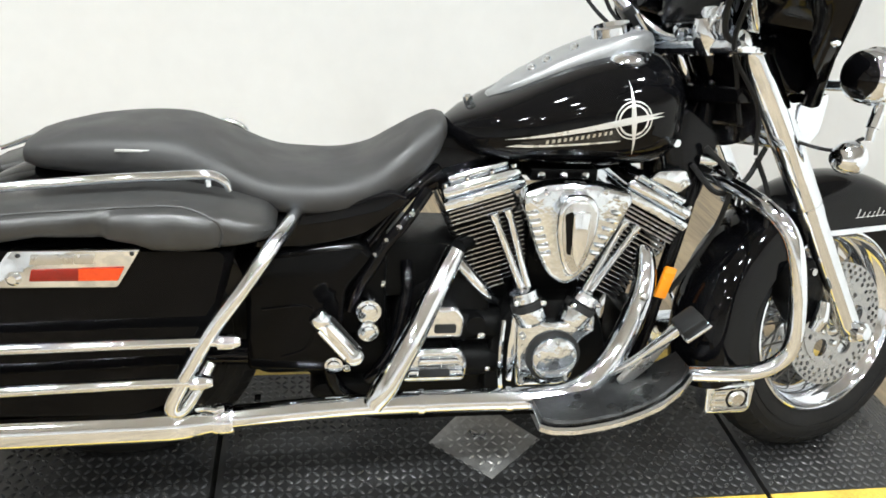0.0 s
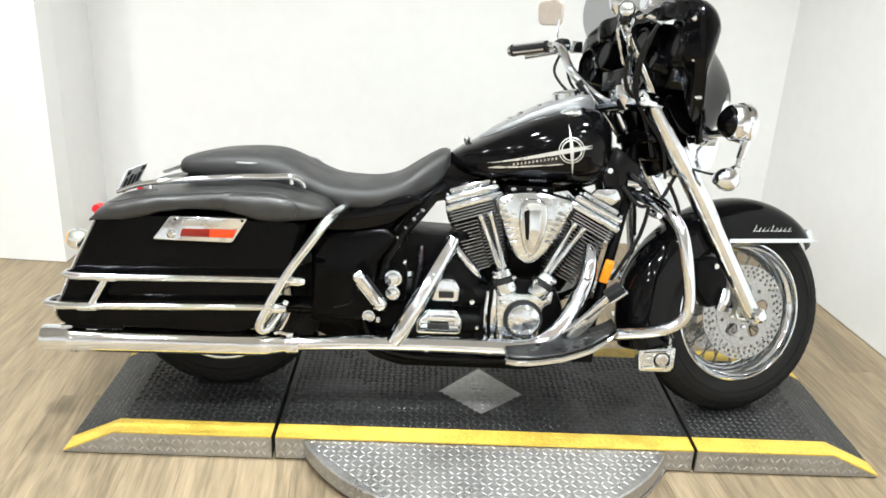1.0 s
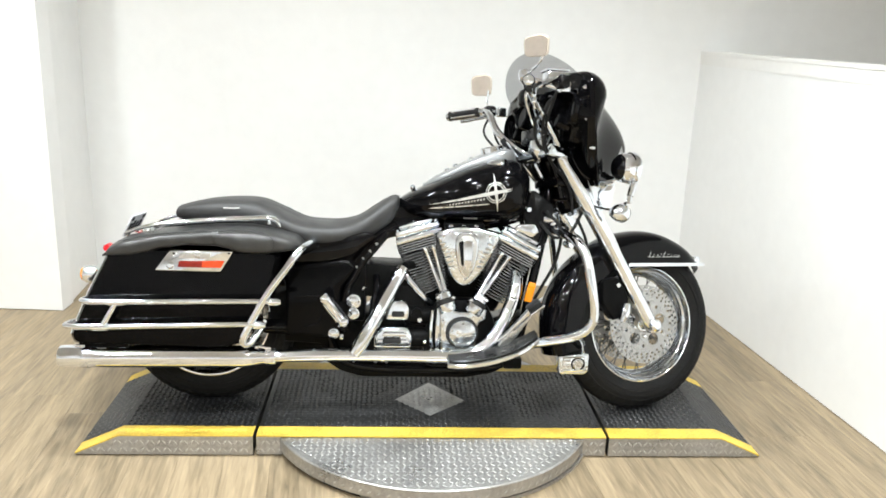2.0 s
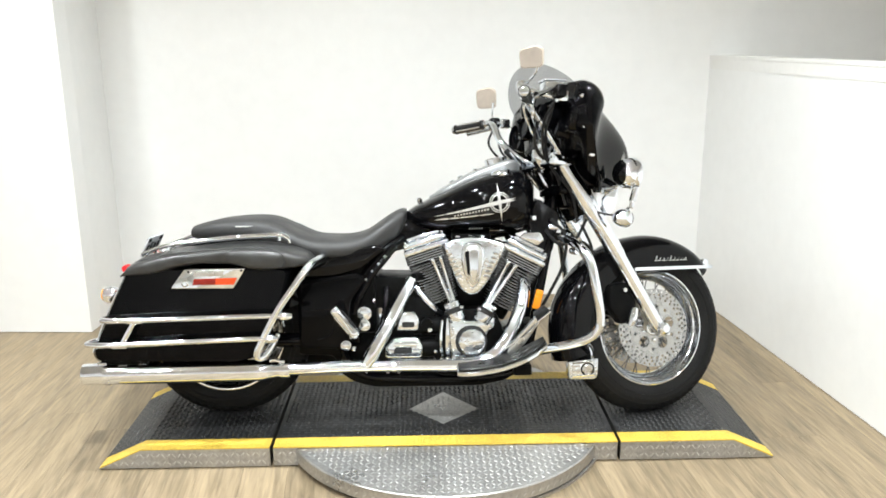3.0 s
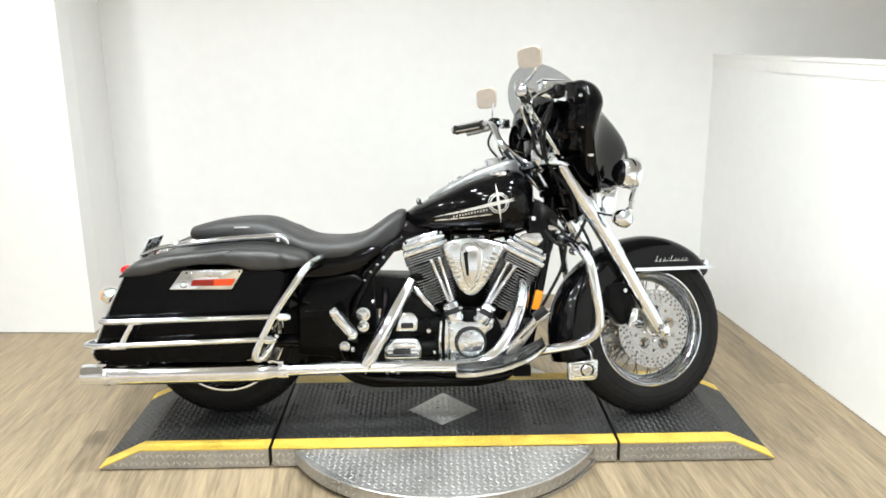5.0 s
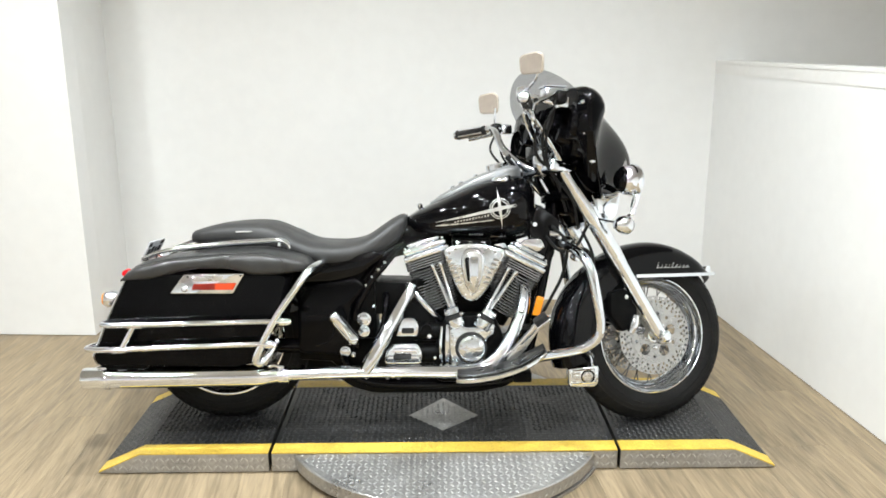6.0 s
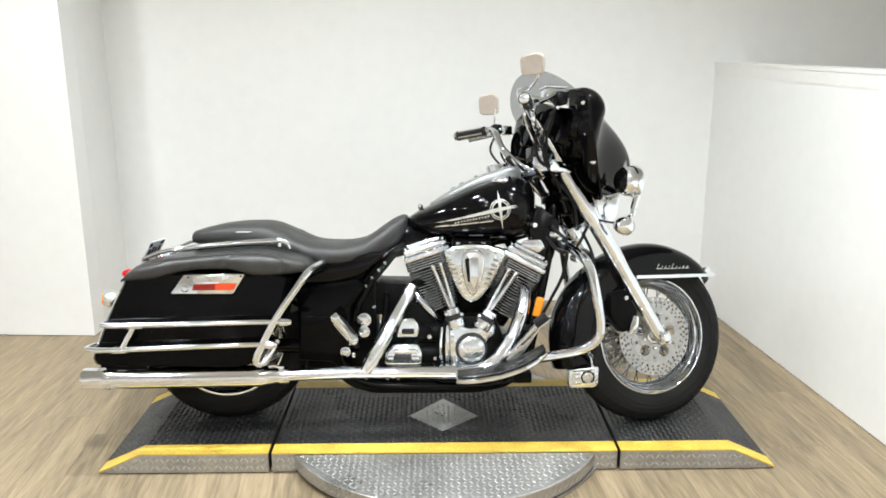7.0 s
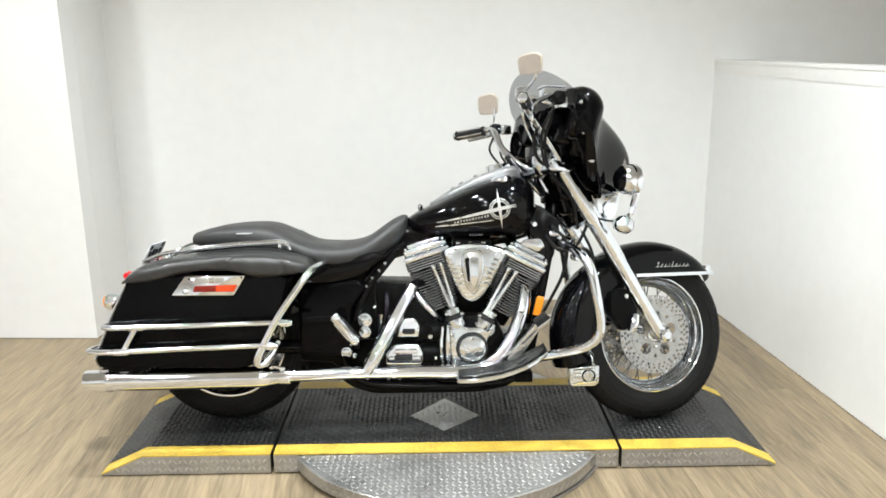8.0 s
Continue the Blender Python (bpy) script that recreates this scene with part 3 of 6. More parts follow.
def build_brake(side):
    """Drilled front disc on its carrier."""
    cx, _, cz = FW
    y = side * .070
    holes = []
    for ring, (rr, cnt) in enumerate(((.136, 40), (.124, 40), (.112, 30))):
        for k in range(cnt):
            a = 2 * math.pi * (k + .5 * ring) / cnt
            holes.append(circle(cx + rr * math.cos(a), cz + rr * math.sin(a), .0054, 7))
    bm = holed_plate([circle(cx, cz, .144, 72), circle(cx, cz, .098, 48), *holes], y - .0025, y + .0025)
    disc = part("brake_disc", steered(bm), M_DISC, bike, "drilled steel brake disc")
    big = [circle(cx + .066 * math.cos(a), cz + .066 * math.sin(a), .0215, 16) for a in [2 * math.pi * (k + .2) / 5 for k in range(5)]]
    small = [circle(cx + .08 * math.cos(a), cz + .08 * math.sin(a), .007, 10) for a in [2 * math.pi * (k + .7) / 5 for k in range(5)]]
    bm = holed_plate([circle(cx, cz, .0985, 48), circle(cx, cz, .03, 20), *big, *small], y + side * .0005, y + side * .005)
    part("carrier", steered(bm), M_DISC, disc, "polished disc carrier with round holes")
    for k in range(5):
        a = 2 * math.pi * (k + .7) / 5
        p = Vector((cx + .044 * math.cos(a), y, cz + .044 * math.sin(a)))
        part("bolt", steered(turned([(.0001, 0), (.007, .02), (.007, .9), (.005, 1), (.0001, 1)], p, p + Vector((0, side * .012, 0)), 8)), M_CHROME, disc)


build_brake(-1)
build_brake(1)


def build_front_fender():
    cx, _, cz = FW
    w = .083
    outer, edge_r, edge_l = [], [], []
    steps = 40
    for i in range(steps + 1):
        th = radians(38 + (196 - 38) * i / steps)
        r = float(np.interp(math.degrees(th), [38, 60, 100, 130, 165, 196], [.352, .349, .345, .352, .378, .385]))
        row = []
        n = 14
        taper = 1 - .35 * max(0, 1 - i / 5) ** 2
        for j in range(n + 1):
            ph = math.pi * j / n
            y, d = -w * taper * math.cos(ph), .055 * (1 - math.sin(ph) ** .8)
            rr = r - d
            row.append(Vector((cx + rr * math.cos(th), y, cz + rr * math.sin(th))))
        for side, k in ((-1, 0), (1, n)):
            p = row[k]
            if math.degrees(th) < 103:
                q = Vector((p.x, p.y, min(p.z, .520)))
            else:
                dep = float(np.interp(math.degrees(th), [103, 120, 150, 196], [.055, .05, .06, .055]))
                q = Vector((p.x - dep * math.cos(th), p.y * 1.02, p.z - dep * math.sin(th)))
            (edge_r if side < 0 else edge_l).append(q)
        row = [edge_r[-1]] + row + [edge_l[-1]]
        outer.append(row)
    bm = sheet(bmesh.new(), outer)
    geom = bmesh.ops.solidify(bm, geom=list(bm.faces), thickness=.003)
    fender = part("front_fender", steered(bm), M_PAINT, bike, "deep black gloss front fender", sharp=60)
    for e in (edge_r, edge_l):
        s = -1 if e is edge_r else 1
        pts = [Vector((x, s * (w * (1 - .35 * max(0, (x - 1.79) / .05)) + .003), .521)) for x in np.linspace(1.838, 1.485, 12)]
        bm = bmesh.new()
        skin(bm, [[p + Vector((0, dy, dz)) for dy, dz in ((-.004, -.006), (.004, -.006), (.005, 0), (.004, .006), (-.004, .006))] for p in pts])
        part("trim_strip", steered(bm), M_CHROME, fender, "chrome strip along the fender edge")
    bm = box((1.815, -.03, .518), (1.846, .03, .552), .008)
    part("tip", steered(bm), M_CHROME, fender, "chrome fender tip")
    # unreadable script: a row of slanting silver bars joined by a line
    for side in (-1, 1):
        bm = bmesh.new()
        y = side * (w + .0035)
        for k in range(9):
            x = 1.572 + k * .0155
            hgt = .020 if k in (0, 4) else .012
            prism([(x, .548), (x + .0016, .548), (x + .0105, .548 + hgt), (x + .0089, .548 + hgt)], y - .0006, y + .0006, 0, bm)
        prism([(1.569, .549), (1.71, .549), (1.71, .5505), (1.569, .5505)], y - .0005, y + .0005, 0, bm)
        part("script_bars", steered(bm), M_SILVER, fender, "silver script shown as plain bars")


build_front_fender()


def build_fork():
    y = .106
    low, mid, top = Vector((1.572, -y, .290)), Vector((1.392, -y, .595)), Vector((1.195, -y, .912))
    for s in (-1, 1):
        f = Matrix.Diagonal((1, -s, 1, 1)) if s > 0 else Matrix.Identity(4)

        def put(name, bm, mat, parent, label=""):
            bm.transform(f)
            if s > 0:
                bmesh.ops.reverse_faces(bm, faces=bm.faces)
            return part(name, steered(bm), mat, parent, label)
        leg = put("fork_leg", turned([(.0001, 0), (.018, 0), (.025, .03), (.026, .1), (.027, .9), (.029, .95), (.029, 1), (.0001, 1)], low, mid, 24), M_CHROME, bike, "polished lower fork leg")
        put("fork_cover", turned([(.0001, 0), (.0285, 0), (.030, .02), (.030, .94), (.027, .98), (.018, 1), (.0001, 1)], mid, top, 24), M_CHROME, leg, "chrome upper fork cover")
        put("axle_clamp", box((1.55, -y - .022, .272), (1.60, -y + .018, .318), .01), M_CHROME, leg)
        put("axle_nut", turned([(.0001, 0), (.014, 0), (.022, .1), (.022, .7), (.014, 1), (.0001, 1)], (1.566, -y - .018, .302), (1.566, -y - .046, .302), 16), M_CHROME, leg)
        # caliper behind the leg
        cal = put("brake_caliper", prism(rounded([(1.368, .465), (1.432, .478), (1.474, .402), (1.468, .340), (1.412, .322), (1.364, .386)], .012), -.108, -.056, .009), M_ENGINE, bike, "black four piston brake caliper")
        put("piston_cover", tube([(1.434, -.121, .320), (1.446, -.125, .350), (1.456, -.121, .380)], [.013, .017, .013], 12), M_CHROME, cal)
        put("caliper_bolt", turned([(.0001, 0), (.008, 0), (.008, 1), (.0001, 1)], (1.425, -.105, .448), (1.425, -.116, .448), 10), M_STEEL, cal)
    # clamps and neck
    part("lower_clamp", steered(box((1.19, -.09, .80), (1.32, .09, .835), .01)), M_PAINT, bike)
    clamp = part("top_clamp", steered(box((1.125, -.150, .893), (1.235, .150, .922), .012)), M_CAST, bike, "chrome top fork clamp")
    for s in (-1, 1):
        part("fork_cap", steered(turned([(.0001, 0), (.030, 0), (.031, .5), (.022, .7), (.020, .95), (.0001, 1)], (1.200, s * .106, .905), (1.186, s * .106, .948), 16)), M_CAST, clamp)
        part("clamp_lug", steered(box((1.132, s * .135 - .016, .900), (1.172, s * .135 + .016, .940), .011)), M_CAST, clamp)
        part("bar_clamp", steered(box((1.158, s * .060 - .020, .918), (1.205, s * .060 + .020, .956), .012)), M_CAST, clamp)
        for x in (1.165, 1.198):
            part("clamp_bolt", steered(turned([(.0001, 0), (.007, 0), (.007, .8), (.0001, 1)], (x, s * .06, .955), (x - .003, s * .06, .966), 10)), M_CHROME, clamp)
    part("neck", turned([(.0001, 0), (.04, 0), (.042, .1), (.04, .9), (.036, 1), (.0001, 1)], (1.31, 0, .72), (1.205, 0, .925), 20), M_PAINT, bike)
    part("fork_nacelle", steered(prism(rounded([(1.245, .915), (1.21, .90), (1.235, .77), (1.26, .745), (1.31, .78)], .02), -.05, .05, .02)), M_PLASTIC, bike)


build_fork()


# ---- batwing fairing, screen, lamps and handlebar (they turn with the fork) ----
WING = .33


def tuck(v):
    """How far the wings sweep forward and inward, from none above to one at the lower edge."""
    return max(0.0, 1 - v / .62) ** 1.2


def fairing_x(y, v):
    """Front surface of the fairing: y across, v from the lower edge (0) to the upper (1); the wings swell forward from the rim."""
    s = min(1.0, abs(y) / WING)
    mid = math.exp(-(abs(y) / .165) ** 2.2)
    top = max(0, v - .30) / .70
    low = max(0, .30 - v) / .30
    side, up = min(1.0, max(0.0, (WING - abs(y)) / .065)), min(1.0, max(0.0, (1 - v) * .36 / .065))
    swell = math.sqrt(1 - (1 - side) ** 2) * math.sqrt(1 - (1 - up) ** 2)
    return 1.198 + .088 * s * tuck(v) + .022 * (1 - s * s) + swell * (.046 * mid + (1 - mid) * (.006 + .062 * min(1.0, max(0.0, (v - .38) / .42)))) + .25 * mid * (1 - top ** 1.9) + low ** 1.3 * (.016 * s - .08 * mid)


def fairing_top(y):
    s = min(1.0, abs(y) / WING)
    e = max(0.0, min(1.0, (abs(y) - WING + .07) / .07))
    return 1.185 - .030 * s ** 2 - .065 * (1 - math.sqrt(1 - e * e))


def fairing_low(y):
    s = min(1.0, abs(y) / WING)
    return float(np.interp(s, [0, .22, .45, .65, .85, .94, 1.0], [.84, .83, .81, .80, .795, .80, .84]))


def wing_y(y, v):
    """The wings draw in towards their lower ends."""
    return y * (1 - .42 * tuck(v))


def panel_x(y):
    return 1.176 + .026 * (y / WING) ** 2


def build_fairing():
    ys = [WING * math.sin(u * math.pi / 2) for u in np.linspace(-1, 1, 69)]
    rows = []
    for q in np.linspace(0, 1, 27):
        v = math.sin(q * math.pi / 2)
        rows.append([Vector((fairing_x(y, v), wing_y(y, v), fairing_low(y) + (fairing_top(y) - fairing_low(y)) * v)) for y in ys])
    bm = sheet(bmesh.new(), rows)
    bmesh.ops.solidify(bm, geom=list(bm.faces), thickness=.005)
    shell = part("fairing", steered(bm), M_PAINT, bike, "black gloss batwing fairing", sharp=60)
    # rider's side: a lip along the shell's edge, then the moulded panel
    rows = []
    for q in np.linspace(0, 1, 31):
        v = math.sin(q * math.pi / 2)
        row = []
        for y in ys:
            a = abs(y)
            low = float(np.interp(a, [0, .16, .24, .275, .30, WING], [.96, .95, .935, .91, .87, fairing_low(WING)]))
            z = low + (fairing_top(y) - low) * v
            w = (z - fairing_low(y)) / (fairing_top(y) - fairing_low(y))
            d = min(WING - a, fairing_top(y) - z)
            x = panel_x(y) + .088 * a / WING * tuck(w) + float(np.interp(d, [0, .004, .012, .03, .055, .066, .074, .085, .11, .15, .4], [.004, -.006, -.012, -.015, -.013, -.006, .014, .026, .022, .010, -.006]))
            # pod swelling round the speaker and a fold beside the gauges
            x -= .022 * math.exp(-((a - .225) / .065) ** 4 - ((z - 1.045) / .07) ** 4) + .014 * math.exp(-((a - .14) / .025) ** 2)
            row.append(Vector((x, wing_y(y, w) * .996, z)))
        rows.append(row)
    bm = sheet(bmesh.new(), rows)
    bmesh.ops.solidify(bm, geom=list(bm.faces), thickness=.004)
    inner = part("inner_fairing", steered(bm), M_PAINT, shell, "black moulded inner fairing panel", sharp=60)
    for s in (-1, 1):
        c = Vector((1.170, s * .225, 1.045))
        sp = part("speaker", steered(turned([(.0001, .5), (.046, .5), (.05, 1), (.056, .9), (.058, 0), (.0001, 0)], c + Vector((.03, 0, 0)), c + Vector((-.016, 0, .004)), 28)), M_PLASTIC, inner, "round black speaker grille")
        for z, yy, xx in ((1.105, .300, 1.171), (1.002, .296, 1.180), (.914, .262, 1.217)):
            part("screw", steered(turned([(.0001, 0), (.007, 0), (.008, .5), (.0001, 1)], (xx + .019, s * yy, z), (xx, s * yy, z), 10)), M_CHROME, inner)
    for y, z, r in ((-.10, 1.065, .046), (.10, 1.065, .046), (-.165, 1.01, .026), (.165, 1.01, .026), (-.035, 1.105, .022), (.035, 1.105, .022)):
        c = Vector((1.160, y, z))
        g = part("gauge", steered(turned([(.0001, .75), (r * .82, .75), (r * .86, 1), (r, .95), (r, 0), (.0001, 0)], c + Vector((.03, 0, -.008)), c + Vector((-.018, 0, .005)), 28)), M_PLASTIC, inner, "round gauge with black bezel")
        part("dial", steered(turned([(.0001, 0), (r * .8, 0), (r * .8, 1), (.0001, 1)], c + Vector((-.004, 0, .001)), c + Vector((-.0085, 0, .002)), 24)), M_DARK, g, "dark dial face")
    part("radio", steered(box((1.135, -.085, .955), (1.16, .085, 1.012), .006)), M_PLASTIC, inner, "black radio unit")
    # leaf shaped covers under the wings
    for s in (-1, 1):
        out = rounded([(1.214, .908), (1.238, .937), (1.294, .955), (1.350, .945), (1.362, .853), (1.318, .818), (1.272, .827), (1.240, .860)], .018, 4)
        bm = prism(out, -.130, -.098, .012, segments=3)
        part("lower_cover", steered(flip(bm) if s > 0 else bm), M_PAINT, shell, "black gloss lower fairing cover")
    # headlamp
    c = Vector((1.44, 0, .93))
    part("headlamp", steered(turned([(.0001, 0), (.06, 0), (.072, .5), (.075, .8), (.072, 1), (.064, .93), (.0001, .98)], c - Vector((.07, 0, 0)), c + Vector((.03, 0, -.004)), 32)), M_CHROME, shell, "round headlamp with chrome ring")
    # short smoked screen, leaning back, with rounded upper corners
    rows = []
    w = .275
    for v in np.linspace(0, 1, 11):
        row = []
        for y in np.linspace(-w, w, 33):
            s = abs(y) / w
            zt = fairing_top(y) - .02 + .106 * (1 - s ** 2.1) ** .65
            zb = fairing_top(y) - .022
            zz = zb + (zt - zb) * v
            row.append(Vector((fairing_x(y, 1.0) - .020 - (zz - zb) * .95, y, zz)))
        rows.append(row)
    bm = sheet(bmesh.new(), rows)
    bmesh.ops.solidify(bm, geom=list(bm.faces), thickness=.004)
    screen = part("windscreen", steered(bm), M_SMOKE, bike, "short smoked clear windscreen", sharp=60)
    screen.visible_shadow = False


def build_spotlights():
    part("lamp_bar", steered(tube([(1.385, -.25, .825), (1.425, -.16, .835), (1.43, 0, .835), (1.425, .16, .835), (1.385, .25, .825)], .011, 10)), M_CHROME, bike, "chrome lamp bar")
    for s in (-1, 1):
        c = Vector((1.408, s * .215, .856))
        lamp = part("spotlight", steered(turned([(.0001, 0), (.036, 0), (.047, .12), (.051, .3), (.051, .62), (.055, .68), (.056, .9), (.052, 1), (.047, .93), (.0001, .9)], c - Vector((.05, 0, 0)), c + Vector((.014, 0, 0)), 28)), M_CHROME, bike, "round chrome spotlight")
        part("back_shell", steered(turned([(.0001, 0), (.02, 0), (.036, .5), (.042, 1), (.0001, 1)], c - Vector((.066, 0, 0)), c - Vector((.046, 0, 0)), 24)), M_PAINT, lamp)
        part("lens", steered(turned([(.0001, 0), (.045, 0), (.036, .7), (.0001, 1)], c + Vector((.008, 0, 0)), c + Vector((.021, 0, 0)), 24)), M_GLASS, lamp, "clear lens")
        part("stem", steered(tube([(1.42, s * .225, .815), (1.40, s * .225, .76)], .012, 10)), M_CHROME, lamp)
        b = Vector((1.374, s * .200, .702))
        sig = part("turn_signal", steered(turned([(.0001, 0), (.016, .02), (.028, .3), (.033, .6), (.033, .85), (.028, 1), (.0001, 1)], b - Vector((.034, 0, 0)), b + Vector((.024, 0, 0)), 24)), M_CHROME, bike, "bullet shaped chrome turn signal")
        part("lens", steered(turned([(.0001, 0), (.027, 0), (.022, .8), (.0001, 1)], b + Vector((.022, 0, 0)), b + Vector((.034, 0, 0)), 20)), M_GLASS, sig, "clear lens")
        part("stalk", steered(tube([(1.40, s * .225, .76), (1.395, s * .225, .735)], .009, 10)), M_CHROME, sig)
        part("wire", steered(tube([(1.40, s * .21, .74), (1.36, s * .18, .715), (1.31, s * .13, .73), (1.28, s * .11, .75)], .004, 6)), M_RUBBER, sig)
    part("fork_plate", steered(prism(rounded([(1.30, .82), (1.42, .82), (1.40, .74), (1.345, .70)], .015), -.11, .11, .006)), M_CHROME, bike, "chrome plate under the headlamp")


def build_handlebar():
    half = [(1.185, 0.0, .928), (1.176, .06, .926), (1.142, .11, .944), (1.085, .18, 1.02), (1.082, .25, 1.096), (1.074, .310, 1.118), (.99, .400, 1.111)]
    near = [(.962, -.330, 1.103), (.994, -.272, 1.089), (1.062, -.210, 1.037), (1.125, -.170, .978), (1.176, -.128, .932), (1.186, -.06, .926)]
    pts = near + half
    bar = part("handlebar", steered(tube(pts, .0135, 14)), M_CHROME, bike, "chrome handlebar")
    for s in (-1, 1):
        a, b = Vector((1.066, s * .320, 1.117)), Vector((.980, s * .412, 1.110))
        if s < 0:
            a, b = Vector((.985, -.288, 1.094)), Vector((.931, -.390, 1.090))
        grip = part("grip", steered(turned([(.0001, 0), (.019, 0), (.019, .06), (.0165, .09), (.0165, .9), (.02, .93), (.02, .99), (.0001, 1)], a, b, 20)), M_RUBBER, bar, "black rubber grip with chrome bands")
        t = (b - a).normalized()
        n1 = t.orthogonal().normalized()
        n2 = t.cross(n1)
        for j in range(4):
            o = (n1 * math.cos(math.pi / 2 * j) + n2 * math.sin(math.pi / 2 * j)) * .0165
            part("band", steered(tube([a + (b - a) * .08 + o, a + (b - a) * .92 + o], .0042, 6)), M_CHROME, grip)
        part("end_cap", steered(turned([(.0001, 0), (.0175, 0), (.018, .4), (.016, .8), (.008, 1), (.0001, 1)], b - (b - a).normalized() * .004, b + (b - a).normalized() * .014, 18)), M_CHROME, grip, "chrome grip end")
        part("switch_housing", steered(box((1.082, s * .292 - .022, 1.096), (1.122, s * .292 + .026, 1.139), .01)), M_PLASTIC, bar, "black switch housing")
        part("lever_clamp", steered(box((1.108, s * .255 - .018, 1.09), (1.15, s * .255 + .018, 1.128), .008)), M_CHROME, bar)
        lever = [(1.13, s * .255, 1.112), (1.125, s * .30, 1.108), (1.075, s * .38, 1.10), (1.035, s * .425, 1.098)]
        if s < 0:
            lever = [(1.147, -.25, 1.150), (1.10, -.285, 1.136), (1.064, -.30, 1.120), (.995, -.34, 1.092)]
        part("lever", steered(tube(lever, [.008, .009, .007, .011], 10)), M_CHROME, bar, "chrome hand lever")
        # risers and cables
        part("riser", steered(turned([(.0001, 0), (.02, 0), (.02, .6), (.026, .7), (.026, 1), (.0001, 1)], (1.198, s * .06, .895), (1.183, s * .06, .950), 16)), M_CHROME, bar)
        part("cable", steered(tube([(1.09, s * .28, 1.09), (1.06, s * .25, 1.02), (1.10, s * .16, .93), (1.18, s * .09, .86), (1.22, s * .07, .76)], .0045, 7)), M_RUBBER, bar)
        part("cable", steered(tube([(1.10, s * .25, 1.085), (1.09, s * .20, .99), (1.14, s * .12, .90), (1.23, s * .10, .80), (1.26, s * .08, .70)], .0045, 7)), M_RUBBER, bar)
    part("brake_line", steered(tube([(1.03, -.25, 1.10), (1.015, -.262, 1.05), (1.06, -.20, 1.01), (1.12, -.11, .97), (1.125, -.10, .93)], .0065, 8)), M_CHROME, bar, "braided chrome brake line")
    part("clutch_line", steered(tube([(1.0, -.255, 1.11), (.99, -.25, 1.06), (1.05, -.19, .99), (1.115, -.13, .96), (1.14, -.10, .92)], .005, 8)), M_CHROME, bar, "braided chrome line")
    part("wire_loom", steered(tube([(1.075, .12, .985), (1.132, .115, .915), (1.215, .11, .835), (1.25, .10, .76)], .012, 10)), M_RUBBER, bar, "black wiring loom")
    part("loom_clip", steered(tube([(1.085, .10, .975), (1.135, .095, .91), (1.20, .09, .83)], .0055, 8)), M_CHROME, bar, "thin chrome strip beside the loom")
    part("ignition_housing", steered(turned([(.0001, 0), (.026, 0), (.032, .3), (.03, .7), (.02, 1), (.0001, 1)], (1.15, -.05, .90), (1.125, -.055, .965), 18)), M_CHROME, bar, "chrome ignition switch housing")
    # chrome switch cluster, line clamps and braided lines over the top clamp
    part("switch_cluster", steered(box((1.125, -.085, .945), (1.172, -.035, .985), .012)), M_CAST, bar, "chrome ignition switch cluster")
    part("cluster_knob", steered(turned([(.0001, 0), (.016, 0), (.017, .5), (.011, .8), (.0001, 1)], (1.14, -.085, .965), (1.132, -.112, .970), 16)), M_CHROME, bar)
    for k in range(4):
        part("braided_line", steered(tube([(1.118 + .010 * k, -.075 - .004 * k, .940), (1.128 + .012 * k, -.082, .965), (1.142 + .012 * k, -.080, .99), (1.150 + .010 * k, -.062, 1.008)], .004, 6)), M_STEEL, bar)
    part("cable_loop", steered(tube([(1.062, -.222, 1.040), (1.05, -.20, 1.005), (1.065, -.17, .955), (1.10, -.14, .925), (1.15, -.12, .912)], .006, 8)), M_RUBBER, bar, "black cable loop")
    res = part("master_cylinder", steered(box((1.055, -.285, 1.122), (1.13, -.235, 1.155), .008)), M_CHROME, bar, "chrome brake fluid reservoir")
    part("reservoir_lid", steered(box((1.052, -.288, 1.1555), (1.133, -.232, 1.162), .003)), M_CHROME, res)
    part("mirror_mount", steered(turned([(.0001, 0), (.014, 0), (.021, .3), (.021, .7), (.014, 1), (.0001, 1)], (1.0, -.235, 1.115), (.985, -.243, 1.16), 18)), M_CHROME, bar, "round chrome mirror mount")
    part("mount_arm", steered(tube([(1.095, -.262, 1.105), (1.045, -.25, 1.12), (.995, -.24, 1.135)], .010, 10)), M_CHROME, bar)


def build_mirror(place, stem, turn, wide, tall):
    """A rear view mirror on a thin stem; its tan paints in a reflection."""
    out = [(x * wide, z * tall) for x, z in rounded([(-.052, -.036), (.046, -.042), (.056, .03), (.03, .046), (-.048, .04)], .022, 5)]
    bm = prism(out, -.006, .006, .004)
    bm.transform(Matrix.Translation(place) @ Matrix.Rotation(radians(turn), 4, "Z") @ Matrix.Rotation(radians(15), 4, "X"))
    head = part("mirror", steered(bm), M_TAN, bike, "rounded rear view mirror")
    bm = prism([(x * .9, z * .9) for x, z in out], -.0075, -.0065, 0)
    bm.transform(Matrix.Translation(place) @ Matrix.Rotation(radians(turn), 4, "Z") @ Matrix.Rotation(radians(15), 4, "X"))
    part("glass", steered(bm), M_MIRROR, head, "mirror glass")
    part("stem", steered(tube(stem, .0045, 8)), M_CHROME, head, "thin chrome stem")


build_fairing()
build_spotlights()
build_handlebar()
build_mirror((1.132, .447, 1.250), [(1.105, .265, 1.115), (1.128, .36, 1.14), (1.150, .43, 1.180), (1.153, .425, 1.230)], -42, .86, 1.02)
